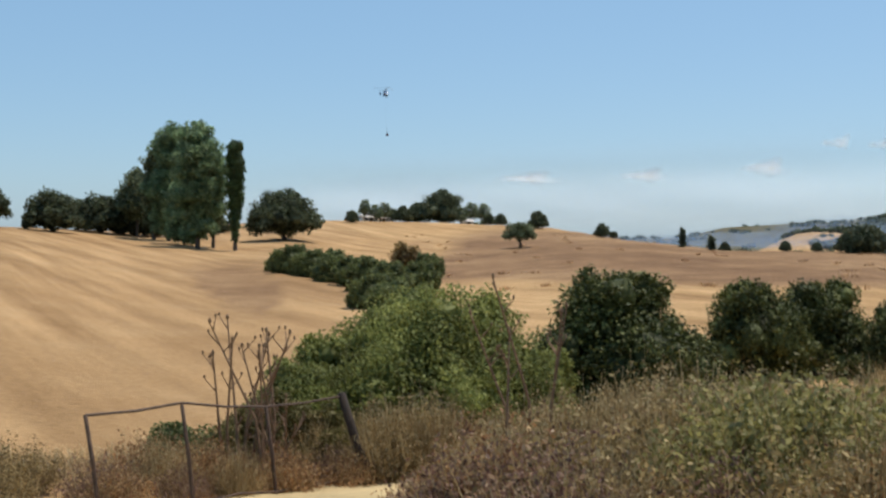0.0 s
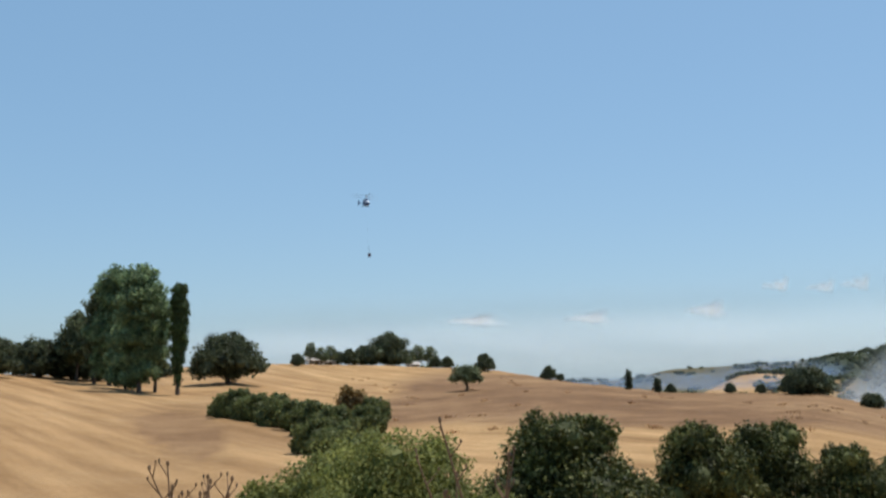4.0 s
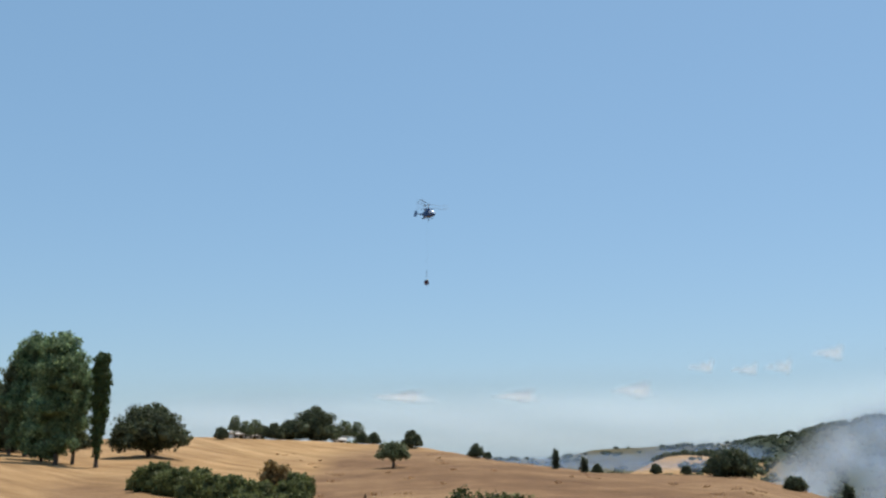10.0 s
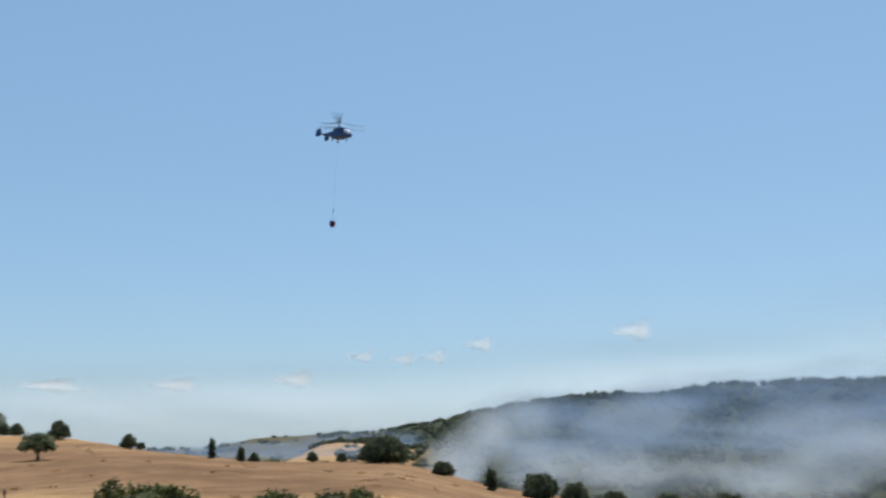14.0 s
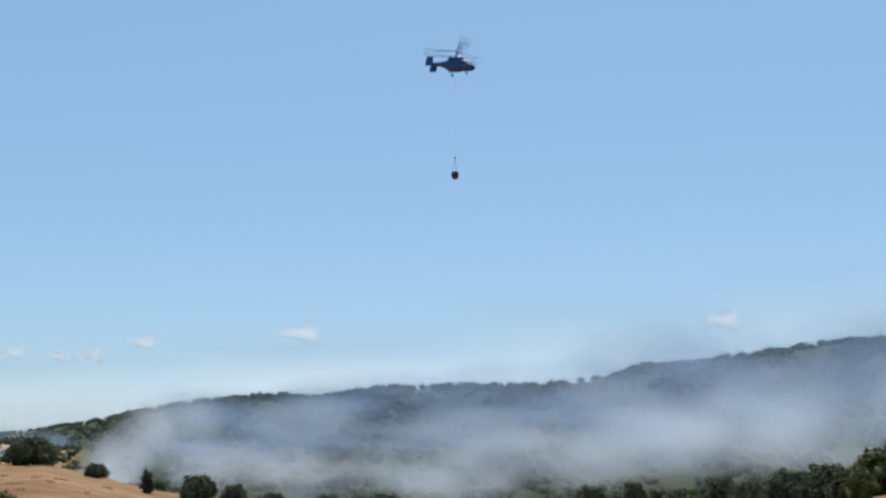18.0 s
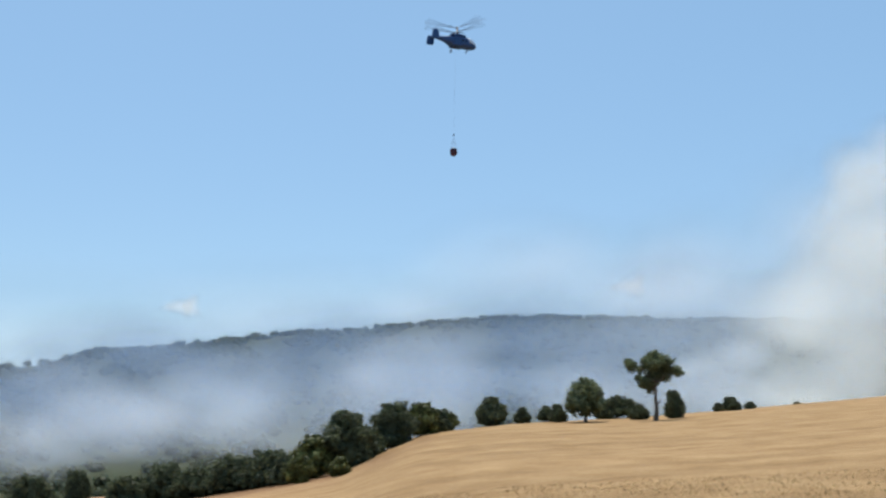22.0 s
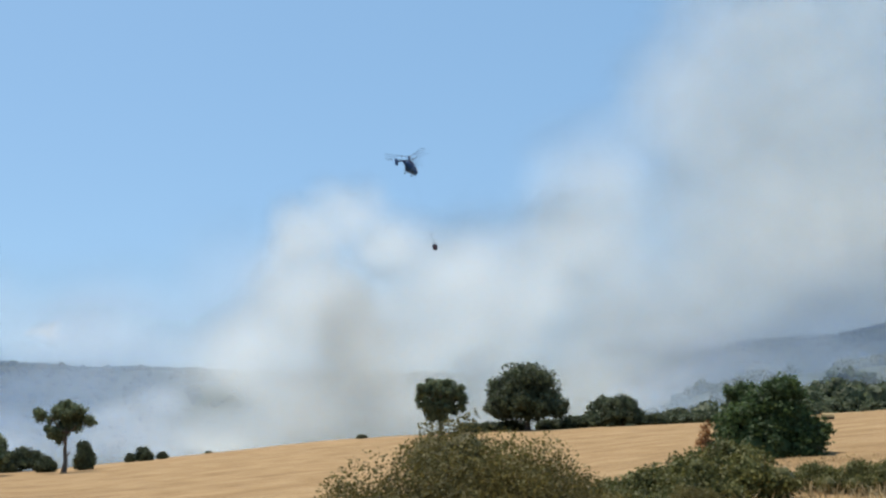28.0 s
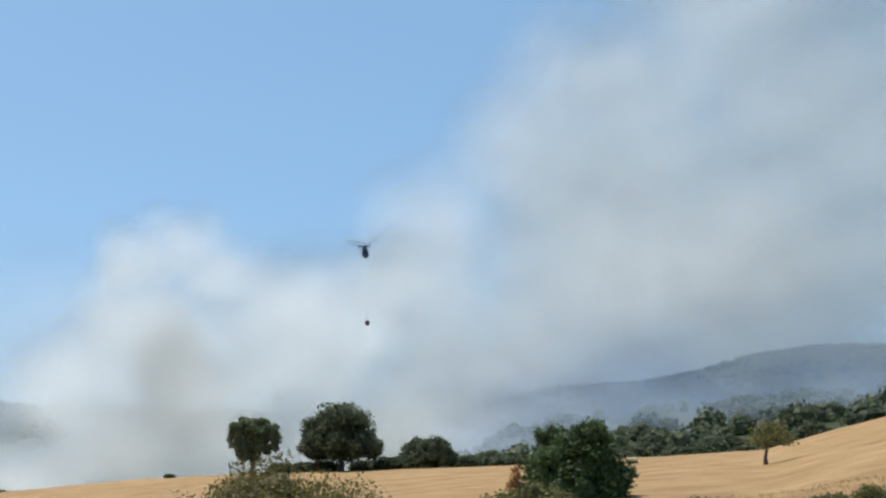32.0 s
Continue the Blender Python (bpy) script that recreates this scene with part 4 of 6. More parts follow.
def build_grass():
    rng = np.random.default_rng(3)
    x, y = scatter(rng, 50000, -32, 24, 2.5, 12.0, 0.5)
    k = off_track(x, y, 1.75)
    v, f = blades(rng, x[k], y[k], 0.13 * (1 + 0.6 * np.sin(x[k] * 1.3) * np.cos(y[k] * 1.9)), 0.004, 0.7)
    tagged(new("dry_grass", mesh_from("dry_grass", v, f, PALE_STRAW)), "short dry straw-coloured grass on the bank", "grass", kind="stuff")
    x, y = scatter(rng, 42000, -34, 1, 9.5, 26, -0.3)
    k = off_track(x, y, 1.9)
    v, f = blades(rng, x[k], y[k], 0.62, 0.009, 0.5)
    tagged(new("tall_dry_grass", mesh_from("tall_dry_grass", v, f, STRAW)), "tall dry grass and weeds between the bushes", "grass", kind="stuff")
    x, y = scatter(rng, 9000, -1, 24, 12.5, 17, 0.3)
    k = off_track(x, y, 1.85)
    v, f = blades(rng, x[k], y[k], 0.26, 0.008, 0.5)
    tagged(new("fence_grass", mesh_from("fence_grass", v, f, PALE_STRAW)), "dry grass along the fence", "grass", kind="stuff")
    x, y = scatter(rng, 16000, -128, -84, 8, 26, 0.1)
    v, f = blades(rng, x, y, 0.32, 0.008, 0.5)
    tagged(new("margin_grass", mesh_from("margin_grass", v, f, PALE_STRAW)), "dry grass in the overgrown field margin", "grass", kind="stuff")
    x, y = scatter(rng, 20000, -128, -60, 22, 40)
    v, f = blades(rng, x, y, 0.08, 0.012, 0.3)
    tagged(new("stubble", mesh_from("stubble", v, f, STRAW)), "short cut straw stubble", "stubble", kind="stuff")


def build_tufts():
    """Low dry tufts scattered over the brown pasture."""
    rng = np.random.default_rng(12)
    cx, cy = scatter(rng, 120, -27, 3, 60, 185, -0.2)
    per = 26
    spread = rng.uniform(0.12, 0.45, (len(cx), 1))
    x = (cx[:, None] + rng.normal(size=(len(cx), per)) * spread).ravel()
    y = (cy[:, None] + rng.normal(size=(len(cx), per)) * spread).ravel()
    v, f = blades(rng, x, y, 0.24, 0.03, 0.6)
    tagged(new("pasture_tufts", mesh_from("pasture_tufts", v, f, DRY_LEAF)), "low dry tufts over the brown pasture", "grass", kind="stuff")


build_grass()
build_tufts()

# thicket of dry weeds and brambles on the bank
def weed(seed, w, h, stems, leaf, count, size, label):
    """A tangled clump: thin bent stems that fan out from the ground, with small leaves and seed heads along them."""
    rng = np.random.default_rng(seed)
    t = thing("dry_weed", label, "weeds")
    a = rng.uniform(0, 6.283, stems)
    out = np.sqrt(rng.uniform(0, 1, stems)) * w * 0.5
    hh = h * rng.uniform(0.45, 1.05, stems) * (1.08 - 0.5 * (out / (w * 0.5)) ** 2)
    base = np.stack([np.cos(a) * out * 0.45, np.sin(a) * out * 0.45, np.full(stems, -0.05)], -1)
    tip = np.stack([np.cos(a) * out, np.sin(a) * out, hh], -1) + rng.normal(size=(stems, 3)) * 0.06
    mid = (base + tip) / 2 + np.array([0, 0, 0.12]) * hh[:, None] + rng.normal(size=(stems, 3)) * 0.04
    side = rng.normal(size=(stems, 3)) * [1, 1, 0.2]
    side = side / np.linalg.norm(side, axis=1)[:, None] * 0.006
    v = np.stack([base - side, base + side, mid + side * 0.8, mid - side * 0.8, tip + side * 0.3, tip - side * 0.3], 1).reshape(-1, 3)
    k = np.arange(stems)[:, None] * 6
    part("stem_tuft", mesh_from("stem_tuft", v, np.concatenate([k + np.array([0, 1, 2, 3]), k + np.array([3, 2, 4, 5])]), STRAW), STRAW, t)
    pick = rng.integers(0, stems, count)
    s = rng.uniform(0.25, 1.0, (count, 1)) ** 0.7
    pos = np.where(s < 0.5, base[pick] + (mid - base)[pick] * s * 2, mid[pick] + (tip - mid)[pick] * (s * 2 - 1)) + rng.normal(size=(count, 3)) * 0.045
    n = rng.normal(size=(count, 3))
    n /= np.linalg.norm(n, axis=1)[:, None]
    u = np.cross(n, rng.normal(size=(count, 3)))
    u /= np.linalg.norm(u, axis=1)[:, None]
    q = np.cross(n, u)
    z = size * rng.uniform(0.5, 1.5, (count, 1))
    f = np.stack([pos - u * z, pos - q * z * 0.5, pos + u * z, pos + q * z * 0.5], 1).reshape(-1, 3)
    part("foliage", mesh_from("foliage", f, np.arange(count * 4).reshape(-1, 4), leaf), leaf, t)
    return t


WEEDS = [
    stand(weed(71, 1.5, 1.0, 320, DRY_LEAF, 3600, 0.024, "tangled russet dry weed clump on the bank"), -4.0, 9.0),
    stand(weed(72, 1.7, 1.15, 280, BRAMBLE_LEAF, 4000, 0.026, "tangled half-green weed clump on the bank"), -11.0, 9.6),
    stand(weed(73, 1.4, 1.25, 420, STRAW, 3200, 0.018, "pale straw-coloured dry weed clump on the bank"), -7.0, 10.6),
    stand(weed(75, 1.5, 0.95, 320, MAUVE_LEAF, 4000, 0.023, "withered mauve-brown weed clump on the bank"), -2.0, 8.8),
    stand(weed(74, 1.8, 1.15, 230, WEED_LEAF, 5200, 0.027, "dusty light green weed clump on the bank"), -17.0, 9.8),
]
rnd = random.Random(5)
for k in range(120):
    turn = -1.0 - 31 * rnd.random()
    r = 6.8 + 9.5 * rnd.random() ** 1.2
    patch = math.sin(turn * 0.62 + 1.0) + math.sin(r * 1.7 + turn * 0.23) + 0.5 * rnd.random()
    if turn > -7:
        kind_at = 3 if r < 9.2 else rnd.choice((2, 2, 0))
    elif -20 < turn < -12 and patch > 0.2:
        kind_at = rnd.choice((4, 4, 1))
    else:
        kind_at = 3 if patch < -0.9 else 0 if patch < 0.1 else 1 if patch < 0.8 else 2
    again(WEEDS[kind_at], turn, r, (0.5 + 0.6 * rnd.random()) * min(1, 0.55 + (2 - turn) / 22), rnd.random() * 360)
for k in range(26):
    again(WEEDS[rnd.choice((0, 2, 2))], -3.0 - 26 * rnd.random(), 4.6 + 2.4 * rnd.random(), 0.26 + 0.2 * rnd.random(), rnd.random() * 360)
for k in range(22):
    again(WEEDS[rnd.choice((0, 2, 2))], 4.0 - 9 * rnd.random(), 13.6 + 1.6 * rnd.random(), 0.6 + 0.35 * rnd.random(), rnd.random() * 360)
for turn, r, s in ((1.2, 9.6, 0.55), (0.2, 9.0, 0.6), (-0.8, 9.3, 0.7), (8.8, 14.6, 0.9), (10.4, 15.0, 0.8), (12.2, 14.4, 0.65), (7.4, 14.2, 0.7), (20.5, 13.0, 0.55), (22.5, 12.4, 0.65), (21.6, 11.4, 0.5)):
    again(WEEDS[1 if turn > 20 else 0 if r > 9.5 else 3], turn, r, s, 97 * r)

for k in range(7):
    again(WEEDS[4], -15.2 - 0.85 * k, 8.4 + 0.35 * (k % 4), 1.0 + 0.1 * (k % 3), 61 * k)
for k in range(26):
    again(WEEDS[rnd.choice((1, 2, 2, 4))], -15.0 - 16 * rnd.random(), 11.5 + 4.5 * rnd.random(), 0.65 + 0.4 * rnd.random(), rnd.random() * 360)


for k in range(24):
    again(WEEDS[(2, 1, 2, 4, 0)[k % 5]], -9.0 - 0.62 * k, 12.6 + 0.9 * (k % 4), 1.02 + 0.09 * (k % 3), 83 * k)


for k in range(18):
    again(WEEDS[(0, 2, 2)[k % 3]], 3.5 + 1.05 * k + 2 * rnd.random(), 4.3 + 1.5 * rnd.random(), 0.2 + 0.18 * rnd.random(), 71 * k)


# ---- tall dead stalks ----
def dead_stalk(seed, height, shoots, label):
    rng = random.Random(seed)
    t = thing("dead_thistle", label, "plant")
    for k in range(shoots):
        a = 6.28 * k / shoots + rng.random() * 0.6
        sp = rng.uniform(0.12, 0.42)
        h = height * rng.uniform(0.72, 1.0)
        p0 = Vector((rng.uniform(-0.25, 0.25), rng.uniform(-0.2, 0.2), -0.1))
        p1 = Vector((p0.x + math.cos(a) * sp * 0.3 * h, p0.y + math.sin(a) * sp * 0.3 * h, h * 0.45))
        p2 = Vector((math.cos(a) * sp * h, math.sin(a) * sp * h, h))
        heads = []
        pieces = [tube([p0, p1, p2], [0.024, 0.018, 0.009], 6)]
        for j in range(4):
            s = rng.uniform(0.35, 0.95)
            q = p1.lerp(p2, s) if s > 0.45 else p0.lerp(p1, s / 0.45)
            b = rng.random() * 6.28
            e = q + Vector((math.cos(b) * 0.14, math.sin(b) * 0.14, 0.16))
            pieces.append(tube([q, e], [0.010, 0.005], 5))
            heads.append(tube([e, e + Vector((0, 0, 0.02)), e + Vector((0, 0, 0.045))], [0.008, 0.016, 0.008], 6))
        heads.append(tube([p2, p2 + Vector((0, 0, 0.025)), p2 + Vector((0, 0, 0.06))], [0.010, 0.022, 0.010], 7))
        v, f = joined(pieces)
        stalk = part("stalk", mesh_from("stalk", v, f, STALK, True), STALK, t)
        for v, f in heads:
            part("seed_head", mesh_from("seed_head", [tuple(x) for x in v], f, STALK, True), STALK, stalk)
    return t


stand(dead_stalk(81, 2.15, 11, "spreading dead brown thistle by the fence"), 9.75, 13.4)
stand(dead_stalk(82, 2.55, 5, "tall pale dead stalk standing over the thicket"), -3.7, 13.0)
stand(dead_stalk(83, 1.2, 4, "dead brown stalks beside the fence"), 8.4, 13.6)


stand(bush(84, "fence_shrub", 1.5, 0.85, GULLY_LEAF, 14000, 0.03, "low dusty green shrub behind the fence", 0.5), 12.6, 14.2)
SCRUB = stand(bush(85, "fence_shrub", 1.5, 1.25, NEAR_BRAMBLE, 16000, 0.028, "half-dry brown and green shrub at the fence", 0.45), 8.3, 14.4)
again(SCRUB, 6.3, 14.3, 0.85, 120)
again(SCRUB, 9.9, 14.0, 0.8, 220)
for k in range(14):
    again(WEEDS[(0, 3, 2, 0)[k % 4]], 4.6 + 0.95 * k, 13.3 - 0.14 * k + 0.5 * (k % 3), 0.5 + 0.12 * (k % 3), 67 * k)
again(WEEDS[3], 3.9, 13.6, 0.55, 30)


# ---- the fence ----
def build_fence():
    t = thing("fence", "rusty low fence with thin posts and a charred end post", "fence", pose(0, 0, 0))
    posts = [(16.8, 10.4, 0.95), (12.35, 11.3, 1.05), (8.32, 12.6, 1.0)]
    tops = []
    for k, (turn, r, h) in enumerate(posts):
        p = ring_point(turn, r)
        lean = Vector((-0.15 + 0.01 * k, 0.01, 0))
        v, f = tube([p - Vector((0, 0, 0.2)), p + Vector((0, 0, h * 0.5)) + lean * 0.5, p + Vector((0, 0, h)) + lean, p + Vector((0, 0, h + 0.01)) + lean], [0.021, 0.02, 0.019, 0.002], 7)
        part("post", mesh_from("post", v, f, RUST, True), RUST, t)
        tops.append(p + Vector((0, 0, h)) + lean)
    p = ring_point(4.3, 13.5)
    h = 1.12
    v, f = tube([p + Vector((0.12, 0, -0.2)), p + Vector((0.06, 0, 0.25)), p + Vector((-0.06, 0, 0.65)), p + Vector((-0.2, 0, h)), p + Vector((-0.2, 0, h + 0.02))], [0.11, 0.085, 0.055, 0.05, 0.01], 9)
    part("end_post", mesh_from("end_post", v, f, OLD_WOOD, True), OLD_WOOD, t, "thick leaning charred wooden post")
    tops.append(p + Vector((-0.2, 0, h - 0.03)))
    for a, b in zip(tops, tops[1:]):
        m = a.lerp(b, 0.5) - Vector((0, 0, 0.02))
        v, f = tube([a, m, b], [0.014, 0.014, 0.014], 7)
        part("rail", mesh_from("rail", v, f, RUST, True), RUST, t)
    feet = [ring_point(tn, r, 0.06) for tn, r, _ in posts] + [ring_point(4.3, 13.5, 0.08)]
    for a, b in zip(feet, feet[1:]):
        m = a.lerp(b, 0.5)
        m.z = land(m.x, m.y) + 0.1
        v, f = tube([a, m, b], [0.012, 0.012, 0.012], 6)
        part("bottom_wire", mesh_from("bottom_wire", v, f, RUST, True), RUST, t)
    return t


build_fence()
post = ring_point(-123.2, 13.0)
v, f = tube([post - Vector((0, 0, 0.2)), post + Vector((0, 0, 0.25)), post + Vector((0.02, 0, 0.5))], [0.035, 0.032, 0.03], 8)
tagged(new("marker_post", mesh_from("marker_post", v, f, OLD_WOOD, True)), "short dark wooden post in the field margin", "post")

# stones on the track's edge
STONES = []
for k, (turn, r, s) in enumerate(((9.4, 7.3, 0.05), (5.6, 8.6, 0.04), (4.2, 9.4, 0.035), (11.2, 7.9, 0.03), (3.0, 10.6, 0.04), (15.0, 8.6, 0.03), (7.3, 8.2, 0.025))):
    v0, f0 = ico(2)
    b = np.array([1 + 0.3 * noise.noise(Vector(q) * 1.6 + Vector((k * 2.1, 0, 4))) for q in v0])[:, None]
    p = ring_point(turn, r, s * 0.15 + 0.03)
    ob = new("stone", mesh_from("stone", v0 * b * np.array([s * 0.9, s * 0.7, s * 0.45]), f0, STONE, True))
    ob.matrix_basis = pose(p.x, p.y, p.z, 0, 0, 40 * k)
    tagged(ob, "small grey-brown stone on the dirt track", "stone", "stones on the track")


# ---- farm buildings ----
def box_mesh(bm, x0, x1, y0, y1, z0, z1):
    vs = [bm.verts.new((x, y, z)) for z in (z0, z1) for x, y in ((x0, y0), (x1, y0), (x1, y1), (x0, y1))]
    for q in ((3, 2, 1, 0), (4, 5, 6, 7), (0, 1, 5, 4), (1, 2, 6, 5), (2, 3, 7, 6), (3, 0, 4, 7)):
        bm.faces.new([vs[i] for i in q])
    return bm


def cottage(turn, r, w, d, h, label, spin=0.0):
    p = ring_point(turn, r, -0.05)
    t = thing("farm_house", label, "house", pose(p.x, p.y, p.z, 0, 0, turn + spin))
    th = 0.3
    bm = bmesh.new()
    # front wall with a door and two window openings, made of piers and spandrels
    xs = [-w / 2, -w * 0.34, -w * 0.16, -0.45, 0.45, w * 0.18, w * 0.36, w / 2]
    for a, b in ((0, 1), (2, 3), (4, 5), (6, 7)):
        box_mesh(bm, xs[a], xs[b], -d / 2, -d / 2 + th, 0, h)
    for a, b in ((1, 2), (5, 6)):
        box_mesh(bm, xs[a], xs[b], -d / 2, -d / 2 + th, 0, h * 0.36)
        box_mesh(bm, xs[a], xs[b], -d / 2, -d / 2 + th, h * 0.78, h)
    box_mesh(bm, xs[3], xs[4], -d / 2, -d / 2 + th, h * 0.8, h)
    box_mesh(bm, -w / 2, w / 2, d / 2 - th, d / 2, 0, h)
    box_mesh(bm, -w / 2, -w / 2 + th, -d / 2 + th, d / 2 - th, 0, h)
    box_mesh(bm, w / 2 - th, w / 2, -d / 2 + th, d / 2 - th, 0, h)
    part("wall", bm, WHITEWASH, t)
    for s in (-1, 1):
        bm = bmesh.new()
        e, top = d / 2 + 0.25, h + d * 0.22
        q = [(-w / 2 - 0.2, s * e, h - 0.06), (w / 2 + 0.2, s * e, h - 0.06), (w / 2 + 0.2, 0, top), (-w / 2 - 0.2, 0, top)]
        lo = [bm.verts.new(c) for c in q]
        hi = [bm.verts.new((c[0], c[1], c[2] + 0.09)) for c in q]
        bm.faces.new(lo)
        bm.faces.new(hi[::-1])
        for i in range(4):
            bm.faces.new((lo[i], hi[i], hi[(i + 1) % 4], lo[(i + 1) % 4]))
        part("roof", bm, ROOF, t)
    for a, b in ((1, 2), (5, 6)):
        win = part("window", box_mesh(bmesh.new(), xs[a], xs[b], -d / 2 + 0.14, -d / 2 + 0.18, h * 0.36, h * 0.78), GLASS_DARK, t)
        part("sill", box_mesh(bmesh.new(), xs[a] - 0.05, xs[b] + 0.05, -d / 2 - 0.08, -d / 2 + 0.12, h * 0.33, h * 0.358), WHITEWASH, win)
    part("door", box_mesh(bmesh.new(), xs[3], xs[4], -d / 2 + 0.12, -d / 2 + 0.17, 0, h * 0.8), OLD_WOOD, t)
    return t


cottage(3.7, 229, 3.6, 2.6, 0.9, "small whitewashed farm house among trees on the hilltop", 12)
cottage(2.95, 230, 2.4, 2.4, 0.75, "low whitewashed shed beside the farm house", -8)
cottage(-1.2, 228, 2.2, 1.8, 0.55, "low whitewashed shed under the hilltop oaks", 20)
for turn, r, w, h in ((-12.6, 560, 10, 3.2), (-107.2, 300, 16, 2.2)):
    cottage(turn, r, w, 7.0, h, "distant pale farm building in the valley", 15)

# pale covered cart by the young oak
p = ring_point(-114.6, 92)
cart = thing("covered_cart", "small cart under a pale canvas cover by the field", "cart", pose(p.x, p.y, p.z, 0, 0, -100) @ Matrix.Scale(0.6, 4))
part("bed", box_mesh(bmesh.new(), -0.7, 0.7, -0.45, 0.45, 0.38, 0.62), OLD_WOOD, cart)
vs, fs = [], []
for i in range(7):
    for j in range(9):
        a = math.pi * j / 8
        vs.append((-0.75 + 0.25 * i, 0.5 * math.cos(a), 0.62 + 0.55 * math.sin(a) * (1 + 0.05 * math.sin(i * 2))))
for i in range(6):
    for j in range(8):
        q = i * 9 + j
        fs.append((q, q + 1, q + 10, q + 9))
part("cover", mesh_from("cover", vs, fs, DUST, True), DUST, cart, "pale canvas cover")
for sx in (-0.4, 0.4):
    for sy in (-0.52, 0.52):
        v, f = tube([(sx, sy - 0.06, 0.3), (sx, sy + 0.06, 0.3)], [0.3, 0.3], 16)
        part("wheel", mesh_from("wheel", v, f, TYRE, True), TYRE, cart)


# ---- the helicopter: twin coaxial rotors, twin tail fins ----
def loft(rings, sides=20, square=0.75):
    """A closed skin through oval sections: (x, centre height, half width, half height)."""
    vs, fs = [], []
    for x, zc, hw, hh in rings:
        for k in range(sides):
            a = 2 * math.pi * k / sides
            c, s = math.cos(a), math.sin(a)
            vs.append((x, hw * math.copysign(abs(c) ** square, c), zc + hh * math.copysign(abs(s) ** square, s)))
    n = len(rings)
    for i in range(n - 1):
        for k in range(sides):
            a, b = i * sides + k, i * sides + (k + 1) % sides
            fs.append((a, b, b + sides, a + sides))
    for i, flip in ((0, True), (n - 1, False)):
        c = len(vs)
        vs.append((rings[i][0], 0, rings[i][1]))
        for k in range(sides):
            a, b = i * sides + k, i * sides + (k + 1) % sides
            fs.append((a, c, c, b) if flip else (b, c, c, a))
    tri = []
    for q in fs:
        if q[1] == q[2]:
            tri.append((q[0], q[1], q[3]))
        else:
            tri.extend(((q[0], q[1], q[2]), (q[0], q[2], q[3])))
    return vs, tri


def wing(points, thick):
    """A flat plate with thickness and slightly thinned rim, from an outline in x and z, standing in the plane y = 0."""
    bm = bmesh.new()
    a = [bm.verts.new((x, -thick / 2, z)) for x, z in points]
    b = [bm.verts.new((x, thick / 2, z)) for x, z in points]
    bm.faces.new(a)
    bm.faces.new(b[::-1])
    for i in range(len(points)):
        j = (i + 1) % len(points)
        bm.faces.new((a[j], a[i], b[i], b[j]))
    bmesh.ops.recalc_face_normals(bm, faces=bm.faces[:])
    return bm


